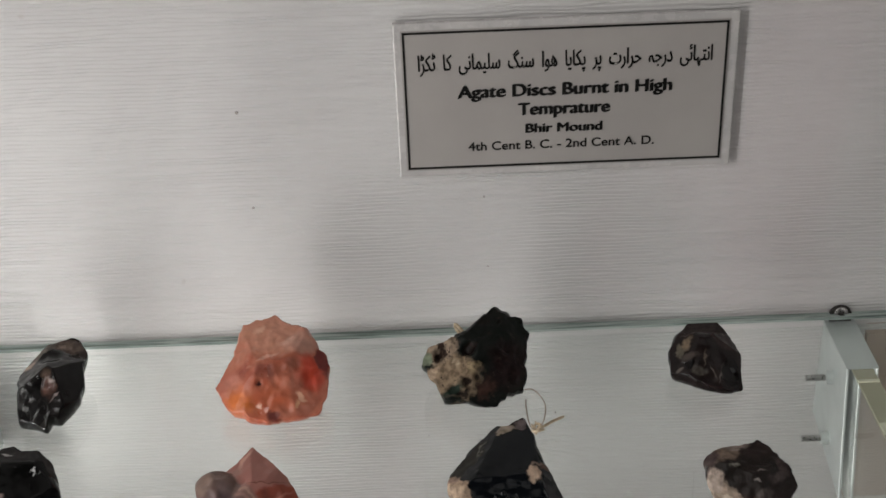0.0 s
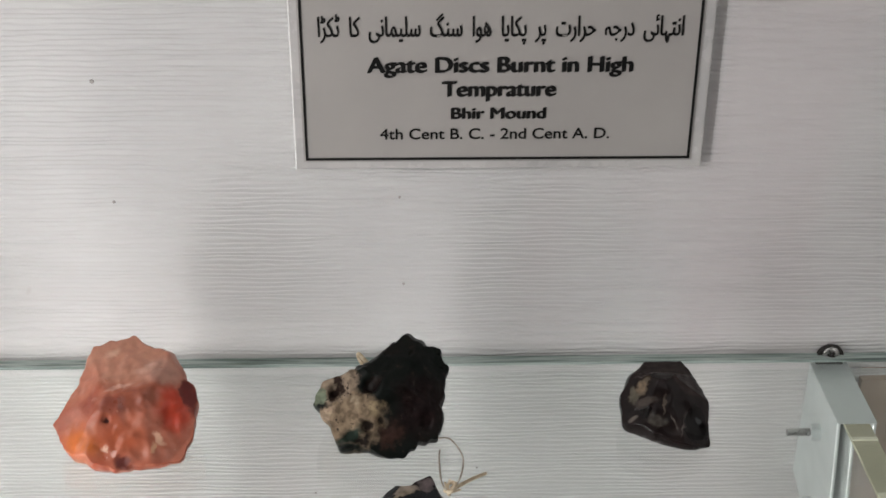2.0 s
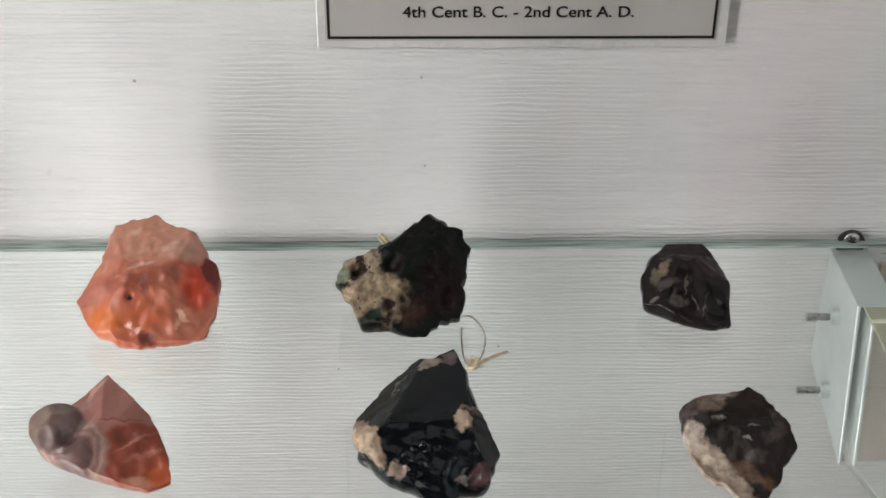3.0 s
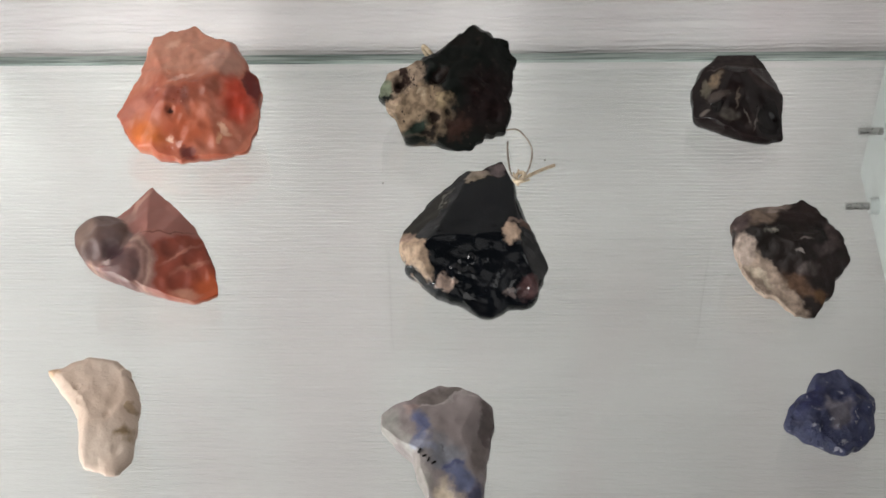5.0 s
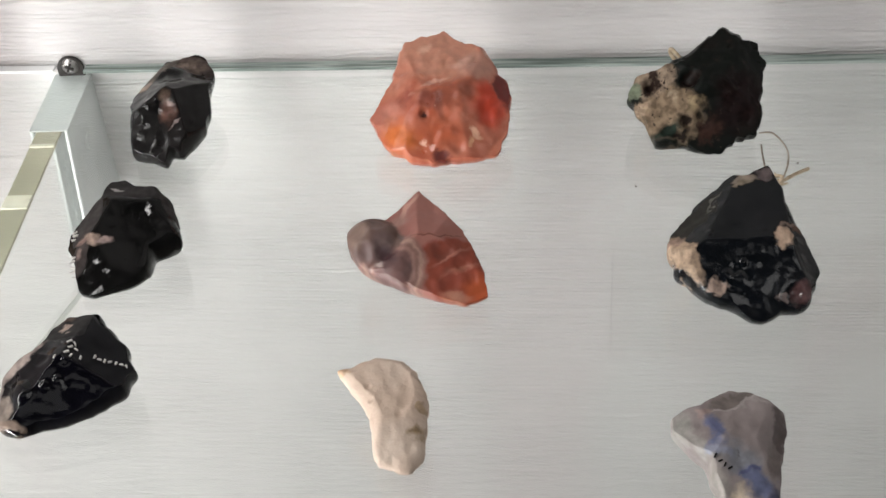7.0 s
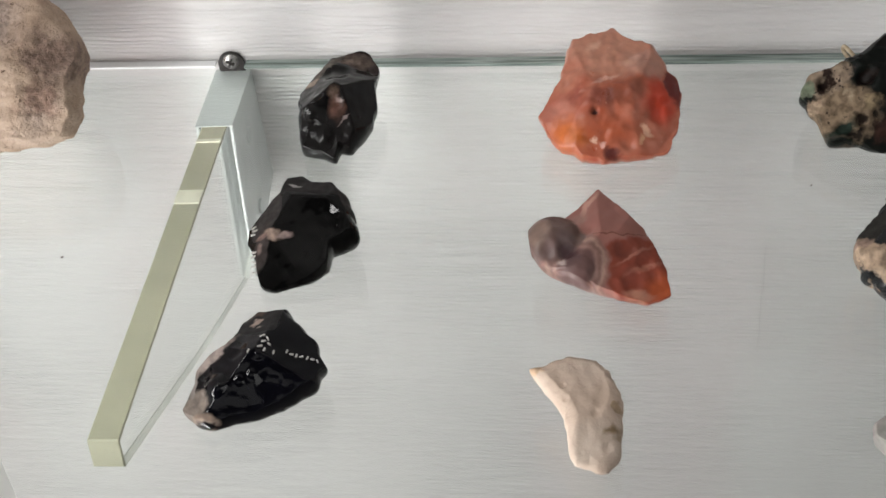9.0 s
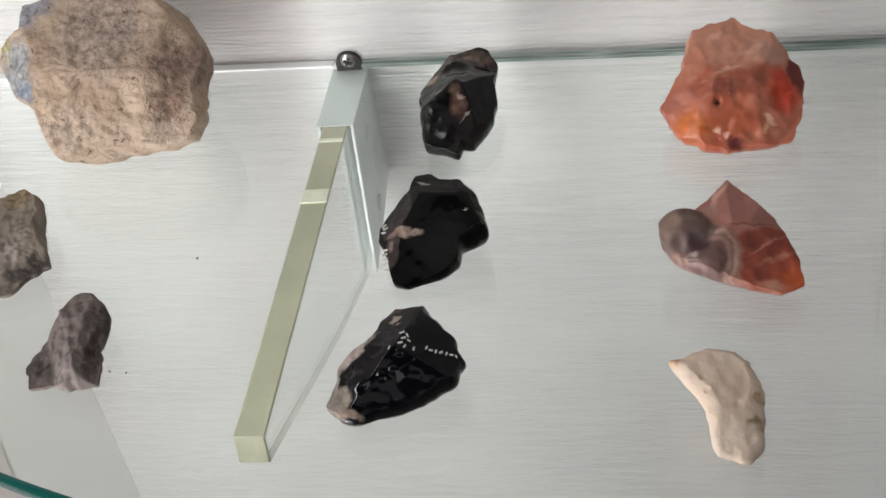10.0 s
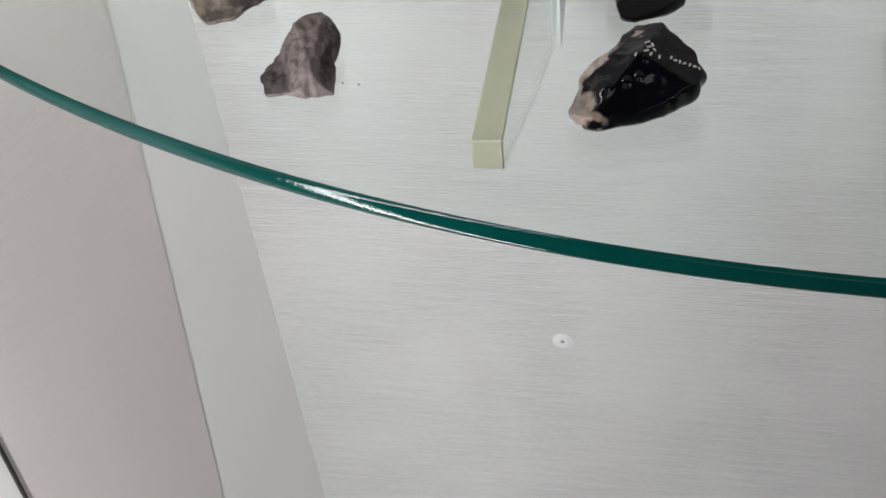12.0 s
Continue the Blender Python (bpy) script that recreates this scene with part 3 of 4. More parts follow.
M_RED = stone("banded_agate", ((0.3, (0.25, 0.100, 0.080)), (0.5, (0.28, 0.118, 0.096)), (0.7, (0.31, 0.136, 0.112))), 35, (
    (12, -6, (12, 9.0, -12), (0.215, 0.042, 0.022), 0.16), (17, -11, (4.0, 4.5, 0), (0.36, 0.070, 0.020), 1.0), (7, -1, (5, 2.6, 20), (0.17, 0.038, 0.022), 0.9), (16.4, 1.0, (1.5, 6, 24), (0.085, 0.040, 0.036), 0.7), (9.6, -1.9, (5.0, 0.5, 33), (0.31, 0.115, 0.080), 1.2), (12.5, -5.3, (5.0, 0.5, 26), (0.31, 0.105, 0.066), 1.2), (11, -12.5, (3.5, 1.4, -10), (0.40, 0.180, 0.120), 1.0),
    (4.5, 3.4, (7.0, 0.22, 7), (0.15, 0.050, 0.034), 0.9), (-3.6, 12.5, (7.0, 0.7, 62), (0.44, 0.235, 0.185), 0.9), (-6.5, 8.2, (4, 2, 40), (0.30, 0.155, 0.125), 0.8),
    (-6.2, -6.2, 9.6, (0.240, 0.120, 0.098), 0.12), (-6.2, -6.2, 8.5, (0.370, 0.230, 0.185), 0.14), (-6.2, -6.2, 7.5, (0.190, 0.100, 0.085), 0.18), (-6.2, -6.2, 6.4, (0.260, 0.150, 0.126), 0.2), (-6.2, -6.2, 5.2, (0.145, 0.078, 0.072), 0.24),
    (-12.3, 2.2, (7.8, 7.4, 0), (0.135, 0.082, 0.070), 0.14), (-15.8, 3.6, (2.6, 4.6, -15), (0.230, 0.155, 0.125), 0.8), (-11.0, 7.6, (4.2, 1.5, -18), (0.095, 0.055, 0.046), 0.5), (-8.4, -2.6, (2.6, 3.6, 30), (0.075, 0.038, 0.042), 1.0), (-9.5, 1.5, (2.6, 2.0, 40), (0.140, 0.092, 0.088), 1.0), (-12.5, -2.5, (2.2, 3.0, 0), (0.155, 0.100, 0.094), 0.9), (-9.6, -5.8, (1.6, 0.7, 0), (0.34, 0.27, 0.25), 0.8)),
    rough=0.36, relief=0.00012, grain=220, spec=0.36, mottle=0.9, deep=0.03, warped=0.0048)
rock("red_agate_flake", "reddish brown agate flake with a rounded purple-grey knob", (-0.0559, -0.1137, 0.0096), 23,
     [(-0.7, 18.9), (6.3, 12.3), (12.0, 6.2), (15.4, 0.4), (17.9, -5.8), (19.3, -12.2), (13.1, -14.5), (7.0, -12.9), (0.3, -11.3), (-4.9, -9.3), (-10.1, -7.6), (-15.4, -4.8), (-18.7, -0.5), (-19.3, 5.2), (-15.1, 11.0), (-9.9, 10.4), (-4.7, 14.4)],
     M_RED, 8.5, 11, [(62, 0.40, 8.6), (-62, 0.36, 6.4), (20, 0.55, 9.6), (152, 0.55, 8.0)], 0, 5, 0.0004, 0.0006, bumps=((-12.3, 1.8, 8.6, 7.6), (-5.5, -5.0, 7.0, 6.2)),
     pits=((7, -0.5, 3.0, 0.9), (12, -3.5, 2.4, 0.7), (9, -9, 3.0, 0.7), (15, -7.5, 1.6, 0.5), (-3.5, 4.5, 2.2, 0.8), (-8.6, -1.8, 2.6, 1.0), (-11, 7, 2.8, 1.0), (-16, 4, 3.0, 0.8), (-14, -2.5, 2.6, 0.6), (4, 9, 5, 0.5)), crisp=5, fine=0.00005)

# first patch: the lit upper-left facet, its grey put into the colour
M_OBS = stone("obsidian_crusted", ((0.35, (0.003, 0.004, 0.005)), (0.6, (0.005, 0.006, 0.008)), (0.8, (0.012, 0.012, 0.012))), 110, (
    (-13, 8, (12, 2.6, 50), (0.020, 0.019, 0.016), 0.5, 1), (-15.2, -2.2, (7.5, 3.0, -60), (0.36, 0.262, 0.185), 0.25, 1), (-17.4, 2.4, (2.4, 1.6, 20), (0.26, 0.18, 0.14), 0.5, 1), (-7.6, -10.0, (2.6, 2.1, 30), (0.33, 0.245, 0.20), 0.4, 1), (9.0, 1.6, (3.0, 3.2, 0), (0.40, 0.29, 0.215), 0.25, 1), (13.4, 4.8, (2.4, 1.8, -30), (0.085, 0.050, 0.036), 0.6, 1), (10.5, 5.6, (2.6, 0.6, 20), (0.17, 0.12, 0.10), 0.7, 1),
    (1.4, 20.4, (3.4, 1.6, 12), (0.215, 0.175, 0.140), 0.5, 1), (0.4, 18.2, (2.4, 0.7, 10), (0.22, 0.18, 0.13), 0.6, 1), (7.0, 23, 2.6, (0.11, 0.085, 0.085), 0.5, 1), (14.6, -12.2, (2.4, 3.2, -20), (0.070, 0.038, 0.038), 0.6), (9.8, -13.2, (1.6, 0.8, 0), (0.20, 0.16, 0.15), 0.7), (-6.8, 14.2, (4.4, 0.35, 58), (0.12, 0.115, 0.10), 0.9)),
    rough=0.10, relief=0.00006, grain=240, spec=0.28, speckle=((0.11, 0.105, 0.10), 260, 0.74), warped=0.008)
rock("obsidian_core", "shiny black obsidian lump with patches of tan crust", (0.0297, -0.1147, 0.0104), 26,
     [(8.1, 25.8), (10.0, 22.3), (12.8, 12.9), (15.8, 4.4), (19.8, -4.9), (17.7, -8.7), (17.0, -14.0), (13.2, -16.3), (9.7, -16.0), (4.9, -19.1), (0.6, -17.9), (-4.1, -14.8), (-10.0, -12.7), (-17.6, -5.6), (-19.8, 0.3), (-19.2, 4.0), (-11.5, 14.3), (-2.0, 22.7), (2.5, 23.3)],
     M_OBS, 12, 14, [(90, 0.26, 9.3), (-85, 0.4, 8.6), (138, 0.85, 16.0), (0, 1.0, 20.0)], 0, 11, 0.0007, 0.0003, fine=0.00006,
     pits=[(-9 + 23 * ((k * 0.618) % 1), 2.5 - 15 * ((k * 0.381 + 0.13 * math.sin(k * 3.7)) % 1), 1.0 + 0.8 * abs(math.sin(k * 3.3)), -0.45 * math.cos(k * 1.9)) for k in range(22)] + [(5, 24, 1.2, 1.2), (12, -13, 3, 0.8), (4, 8, 5, 0.5), (-2, 2.5, 3.0, 0.5), (1, -16, 4, 0.8)])

M_SMK = stone("smoky_flint", ((0.3, (0.006, 0.004, 0.004)), (0.55, (0.012, 0.008, 0.008)), (0.75, (0.022, 0.015, 0.014))), 60, (
    (0, 12.5, (11, 4.6, 0), (0.028, 0.020, 0.019), 0.35, 1), (7.5, 5, (6, 3.0, -30), (0.026, 0.016, 0.015), 0.6), (-7, 4.4, (3.0, 1.3, 52), (0.15, 0.110, 0.074), 0.9, 1), (-6.2, -0.8, (3.0, 1.4, 10), (0.055, 0.042, 0.036), 1.0, 1), (-10, 2, (1.2, 3.0, 0), (0.11, 0.095, 0.07), 0.6, 1), (-1.6, -2.2, (2.4, 0.4, 80), (0.11, 0.085, 0.065), 1.0, 1), (-3.5, -7, (3, 1.6, -20), (0.060, 0.052, 0.045), 0.7),
    (-7.0, -4.5, (1.6, 2.6, 20), (0.004, 0.003, 0.003), 0.6), (5.0, -7.6, (4.2, 0.35, 74), (0.13, 0.11, 0.10), 0.9), (2.0, -8, (2.6, 0.3, 110), (0.10, 0.085, 0.075), 0.9), (9, -8, (4, 6, 10), (0.003, 0.002, 0.002), 0.6), (-11, -6, (1.6, 1.2, 0), (0.12, 0.10, 0.085), 0.6, 1), (0, 8.4, (8, 0.3, 3), (0.07, 0.055, 0.05), 0.7)), rough=0.16, relief=0.00008, grain=200, spec=0.20, warped=0.006)
rock("smoky_flint_flake", "glossy dark brown flint flake with stepped faces", (0.1118, -0.04, 0.0071), 20,
     [(-5.0, 15.9), (7.4, 16.4), (9.3, 12.8), (12.0, 6.9), (13.8, 1.1), (12.4, -13.7), (8.6, -14.8), (3.6, -14.3), (-2.9, -11.5), (-9.8, -7.9), (-13.8, -5.1), (-13.7, 4.2), (-10.8, 10.0)],
     M_SMK, 10, 11, [(90, 0.48, 11.4), (-40, 0.45, 7.8), (200, 0.6, 9.4), (-105, 0.42, 7.4), (20, 0.7, 12.0)], 0, 21, 0.0005, 0.0004,
     pits=((-2, 0, 3.6, 0.7), (4, -4, 3.6, 0.7), (8, -9, 3.4, 0.8), (-7, -4, 3.0, 0.5), (1, -9, 3.0, 0.5)), crisp=3, fine=0.00004)

M_SMB = stone("dark_quartz", ((0.3, (0.007, 0.006, 0.005)), (0.55, (0.014, 0.009, 0.008)), (0.75, (0.026, 0.016, 0.015))), 80, (
    (-8.8, 9.6, (6.5, 4.2, 10), (0.150, 0.110, 0.085), 0.4, 1), (-13, 8, (2.0, 3.0, 0), (0.060, 0.042, 0.040), 0.6, 1), (-4, 12, (4, 1.2, 10), (0.24, 0.19, 0.165), 0.6, 1), (-7.4, -8.2, (14, 3.6, -50), (0.31, 0.240, 0.190), 0.25, 1), (-12.4, 0.6, (4.5, 2.0, -65), (0.36, 0.29, 0.245), 0.4, 1), (-9, -7, (5, 1.0, -48), (0.46, 0.385, 0.30), 0.6, 1),
    (0.5, -10.5, (6, 1.6, -38), (0.085, 0.048, 0.030), 0.6, 1), (6.5, -13.5, (2, 2.6, 20), (0.100, 0.055, 0.028), 0.6, 1), (10.5, 3.5, (3.4, 1.8, -50), (0.060, 0.044, 0.042), 0.7, 1), (8.5, -0.5, (3.4, 1.6, 20), (0.062, 0.046, 0.045), 0.8), (0, -2.4, (1.6, 0.4, 0), (0.30, 0.27, 0.25), 0.8), (2.6, 1.0, (2.0, 0.4, 5), (0.18, 0.15, 0.14), 0.8), (-6, 3.5, (1.4, 0.5, 20), (0.20, 0.19, 0.16), 0.8), (3, -7, (3, 1.6, 20), (0.075, 0.060, 0.056), 0.8)), rough=0.34, relief=0.0005, grain=320, spec=0.15, speckle=((0.14, 0.105, 0.09), 380, 0.74), warped=0.006)
rock("dark_quartz_stone", "dark quartz lump with a pale pinkish rim", (0.1133, -0.1145, 0.0087), 22,
     [(-14.8, 8.5), (-11.9, 11.9), (-7.7, 13.4), (-1.2, 13.6), (4.1, 15.2), (8.2, 12.7), (12.0, 7.7), (14.8, 3.2), (14.7, -2.5), (10.3, -10.2), (6.7, -15.1), (4.0, -17.6), (-0.8, -17.2), (-5.0, -12.8), (-9.9, -9.0), (-12.9, -5.7), (-14.5, 3.9)],
     M_SMB, 9, 11, [(80, 0.3, 7.4), (-128, 0.75, 8.2), (-35, 0.5, 8.0)], 3, 13, 0.0011, 0.0006, fine=0.0003)

M_BAN = stone("cream_stone", ((0.3, (0.47, 0.355, 0.275)), (0.5, (0.54, 0.42, 0.335)), (0.7, (0.57, 0.475, 0.395))), 60, (
    (10, -6, 1.6, (0.26, 0.18, 0.10), 1.2), (-10, 12, 2.2, (0.50, 0.34, 0.22), 0.6), (10, 9, 1.6, (0.34, 0.25, 0.17), 0.6), (11.3, 1, 1.4, (0.36, 0.26, 0.17), 0.6)),
    rough=0.62, relief=0.0004, grain=420, speckle=((0.33, 0.24, 0.16), 260, 0.71))
rock("cream_crescent_stone", "curved cream-coloured stone fragment with small brown pits", (-0.0600, -0.1720, 0.0086), 17,
     [(-11.4, 11.5), (-7.0, 13.5), (-2.3, 14.9), (4.9, 14.5), (8.0, 11.4), (11.4, 3.1), (11.3, -4.1), (11.0, -10.6), (8.5, -14.3), (5.6, -14.9), (1.1, -13.2), (-0.7, -10.6), (-1.5, -5.0), (-2.3, -0.8), (-6.1, 4.6)],
     M_BAN, 5.0, 7, [(80, 0.10, 4.4)], 0, 17, 0.0008, 0.0005, centre=(2.5, 5.0), crisp=2.1, fine=0.00015, pits=((-3, 6, 0.9, 0.5), (5, -1, 1.0, 0.5), (4, -12.5, 1.1, 0.6), (8, -9.5, 1.2, 0.6), (-2, 2.6, 0.8, 0.4)))

M_LAP = stone("grey_lapis", ((0.3, (0.150, 0.122, 0.120)), (0.5, (0.205, 0.172, 0.168)), (0.7, (0.255, 0.220, 0.215))), 70, (
    (1.5, 11.8, (6, 1.8, 10), (0.145, 0.120, 0.110), 0.6), (2, 10.2, (7, 0.5, 12), (0.33, 0.295, 0.28), 0.9), (-11, 4.6, (2.6, 3.4, 30), (0.25, 0.24, 0.22), 0.8), (-7.4, 1.0, (5, 1.6, -45), (0.26, 0.245, 0.225), 0.8), (-5.5, 9, (2, 1.2, 0), (0.27, 0.20, 0.185), 0.8), (-3.8, 3.0, (1.7, 4.6, 8), (0.085, 0.098, 0.185), 0.7), (0.8, -2.6, (4.6, 3.0, -20), (0.185, 0.190, 0.215), 0.9), (-3.5, -1, (2.4, 1.4, -30), (0.20, 0.21, 0.27), 0.8),
    (5.2, -7.8, (4.2, 2.4, -40), (0.100, 0.115, 0.20), 0.8), (3.6, -5.4, (2.4, 0.8, 40), (0.060, 0.070, 0.15), 0.8), (8.6, -13.6, (2.0, 4, 0), (0.036, 0.036, 0.075), 0.7), (-3.6, -8.6, (2.4, 4.6, 15), (0.24, 0.22, 0.20), 0.8), (2.6, -14, (3.2, 4.0, 20), (0.50, 0.415, 0.315), 0.5), (11.2, 4.4, (1.9, 6.6, 5), (0.070, 0.052, 0.050), 0.5), (9.4, -3, (2.0, 5.0, 15), (0.130, 0.105, 0.098), 0.7), (0.2, -1.2, 0.9, (0.09, 0.085, 0.09), 0.6)), rough=0.5, relief=0.0003, grain=300, warped=0.009, mottle=0.75)
rock("grey_lapis_stone", "grey stone with blue lapis veins and a pale lower end", (0.0206, -0.1823, 0.0083), 22,
     [(-13.0, 7.8), (-9.7, 10.1), (-3.7, 12.9), (0.2, 14.7), (5.4, 14.3), (9.3, 12.4), (12.7, 9.6), (13.0, 4.6), (11.5, -0.8), (10.5, -8.7), (10.0, -13.1), (8.2, -16.5), (3.3, -17.3), (-0.8, -15.6), (-2.9, -10.5), (-4.6, -7.0), (-5.8, -2.6), (-9.7, 1.0), (-12.7, 4.6)],
     M_LAP, 10, 11, [(90, 0.32, 8.0), (-80, 0.22, 7.2), (0, 0.7, 11.0), (170, 0.45, 8.6)], 3, 19, 0.0004, 0.0007, centre=(2.5, 0), crisp=3, fine=0.0002)

M_LAP2 = stone("blue_lapis", ((0.3, (0.013, 0.015, 0.038)), (0.5, (0.026, 0.031, 0.075)), (0.68, (0.055, 0.062, 0.115))), 120, (
    (1, -1, 3.5, (0.15, 0.14, 0.17), 0.7), (-6, 2, 3.0, (0.022, 0.026, 0.085), 0.9)), rough=0.55, relief=0.0014, grain=380, spec=0.3, speckle=((0.26, 0.26, 0.30), 360, 0.62))
rock("blue_lapis_stone", "rough deep blue lapis lazuli lump with pale specks", (0.112, -0.1692, 0.0052), 18,
     [(-10.9, -2.2), (-8.4, 1.8), (-5.3, 5.1), (-1.8, 10.3), (3.0, 11.0), (8.4, 7.7), (10.9, 3.6), (9.9, -4.4), (6.2, -8.6), (2.1, -10.0), (-2.2, -8.3), (-6.9, -5.8)],
     M_LAP2, 7.5, 8, [(100, 0.3, 6.0), (-60, 0.5, 6.5)], 5, 23, 0.0008, 0.0013)

M_K1 = stone("obsidian_brown", ((0.35, (0.003, 0.003, 0.003)), (0.6, (0.006, 0.005, 0.005)), (0.8, (0.014, 0.011, 0.010))), 80, (
    (4.5, 20, (6.5, 3.6, -15), (0.075, 0.055, 0.046), 0.5, 1), (-5, 15.5, (7, 1.8, 56), (0.115, 0.100, 0.086), 0.5, 1), (-9.2, 8.6, (2.8, 2.2, 40), (0.27, 0.215, 0.18), 0.5, 1), (2, 18.5, (3.6, 1.2, 0), (0.15, 0.115, 0.095), 0.7, 1), (10.5, 15.5, (1.8, 2.6, 20), (0.05, 0.036, 0.033), 0.7, 1), (-10.5, -6, (2.6, 9, 0), (0.014, 0.014, 0.015), 0.8), (-1.5, 12.5, (4.2, 2.0, 15), (0.003, 0.002, 0.002), 0.5),
    (0.5, 0.2, (2.0, 3.0, 30), (0.130, 0.085, 0.060), 0.8), (1.8, -5, (2.4, 4.0, 15), (0.095, 0.048, 0.036), 0.9), (-4.2, -0.2, (1.8, 0.5, 30), (0.34, 0.33, 0.34), 0.6), (-5.6, -1.6, (1.0, 0.6, 0), (0.26, 0.25, 0.26), 0.7), (2.6, -2.4, (1.8, 0.7, -30), (0.24, 0.17, 0.15), 0.7), (5, -8.5, (2.4, 0.4, 50), (0.20, 0.16, 0.15), 0.7)), rough=0.13, relief=0.00006, grain=230, spec=0.16, warped=0.006)
rock("obsidian_point", "narrow dark obsidian piece with brown crust at its tip", (-0.1418, -0.0422, 0.0084), 18,
     [(5.0, 24.6), (8.6, 22.2), (11.9, 16.5), (11.4, 10.3), (12.7, 1.9), (12.5, -5.6), (9.9, -10.7), (6.7, -16.1), (2.8, -16.3), (2.8, -20.7), (-3.3, -18.7), (-8.9, -17.1), (-11.6, -5.6), (-12.7, 5.1), (-10.4, 9.7), (-4.4, 20.4)],
     M_K1, 11, 12, [(60, 0.7, 12.2), (-90, 0.37, 9.3), (150, 0.72, 10.9), (0, 1.0, 13.0)], 1, 29, 0.0006, 0.0003, pits=((-1, 11, 4.5, 1.6),), fine=0.00002)

# grey patches along the top band paint the light that this facet reflects
M_K2 = stone("obsidian_black", ((0.35, (0.002, 0.002, 0.002)), (0.6, (0.003, 0.003, 0.003)), (0.85, (0.006, 0.006, 0.006))), 70, (
    (0, 12.5, (15, 4.4, -6), (0.024, 0.022, 0.022), 0.25, 1), (12.8, 6.5, (6.5, 1.8, -52), (0.030, 0.026, 0.025), 0.4, 1), (-10.5, 1.5, (3.6, 8, -22), (0.036, 0.032, 0.031), 0.3, 1), (-11, -9, (2.6, 8.5, -8), (0.040, 0.032, 0.030), 0.3, 1), (10, 13, (1.6, 0.8, 0), (0.15, 0.13, 0.125), 0.6, 1), (-3.5, 12.2, (2.0, 0.4, -12), (0.34, 0.32, 0.31), 0.6),
    (-8.0, -4.4, (2.8, 1.8, -25), (0.30, 0.22, 0.18), 0.5, 1), (-4.4, -4.8, (2.2, 0.8, 15), (0.24, 0.18, 0.165), 0.6, 1), (-11.4, -4.8, (2.0, 1.2, 0), (0.17, 0.115, 0.10), 0.6, 1), (-11.5, -8.5, (1.0, 1.4, 0), (0.15, 0.11, 0.10), 0.7, 1)), rough=0.05, relief=0.00003, grain=160, spec=0.14, warped=0.004)
rock("obsidian_flake", "glassy black obsidian flake with a hollow face", (-0.1398, -0.1033, 0.0084), 18,
     [(-7.1, 16.3), (-3.0, 17.6), (1.2, 14.8), (6.8, 14.7), (11.6, 10.0), (14.6, 3.5), (16.3, -2.2), (9.1, -6.3), (8.5, -12.2), (3.0, -16.8), (-5.8, -20.4), (-10.0, -19.5), (-12.5, -11.5), (-16.0, -5.1), (-16.3, -0.6), (-11.5, 6.5), (-8.6, 11.0)],
     M_K2, 11, 12, [(88, 0.52, 11.3), (-88, 0.27, 5.9), (178, 0.62, 10.1), (28, 0.62, 13.6)], 0, 31, 0.0004, 0.0001, pits=((4, -3, 9, 0.5), (-3, 13, 2.5, 0.4)), fine=0.00002)
M_K3 = stone("obsidian_bluish", ((0.35, (0.002, 0.002, 0.003)), (0.6, (0.003, 0.003, 0.005)), (0.85, (0.007, 0.007, 0.008))), 90, (
    (-0.5, 12.5, (6, 5, 40), (0.022, 0.021, 0.021), 0.4, 1), (-10.4, 2.6, (7.5, 1.6, 46), (0.25, 0.205, 0.185), 0.4, 1), (-14.6, -10.8, (4.2, 3.4, 30), (0.20, 0.165, 0.140), 0.35, 1), (-11, -14.2, (3.6, 1.2, -8), (0.22, 0.165, 0.130), 0.6, 1), (-16, -5.5, (1.2, 3.4, -10), (0.20, 0.175, 0.16), 0.5, 1), (-3, 14.6, (3.0, 1.3, 30), (0.090, 0.062, 0.052), 0.6, 1), (-1, 12.4, (1.3, 0.6, 20), (0.36, 0.28, 0.24), 0.6, 1), (0.2, 11.0, (0.8, 0.5, 0), (0.36, 0.30, 0.26), 0.6, 1),), rough=0.05, relief=0.00008, grain=190, spec=0.26, warped=0.006)
rock("obsidian_lump", "knobbly shining black obsidian lump with pale crust along one side", (-0.1408, -0.1593, 0.0068), 18,
     [(-2.1, 16.7), (5.4, 18.1), (9.9, 13.4), (14.3, 8.4), (17.6, 2.0), (15.8, -2.9), (8.5, -8.5), (2.9, -11.3), (-5.1, -13.8), (-9.3, -15.7), (-13.9, -14.5), (-17.6, -11.4), (-16.0, -6.1), (-16.2, -1.2), (-11.4, 4.8), (-7.3, 8.8), (-5.3, 13.3)],
     M_K3, 11, 10, [(18, 0.50, 10.4), (122, 0.50, 10.6), (-68, 0.52, 8.6), (190, 0.42, 9.6)], 0, 37, 0.0006, 0.0003, fine=0.00006,
     pits=((-9, -6.2, 3.0, -1.5), (-2.5, -5.0, 1.4, -0.4), (0.5, -3.4, 1.2, -0.3), (2, 1.0, 1.1, -0.3), (5, -5, 3, 0.3), (-12.5, -2, 2.0, 0.7), (-5, 3, 3, 0.5), (-2.5, 13.5, 1.8, -0.6)))

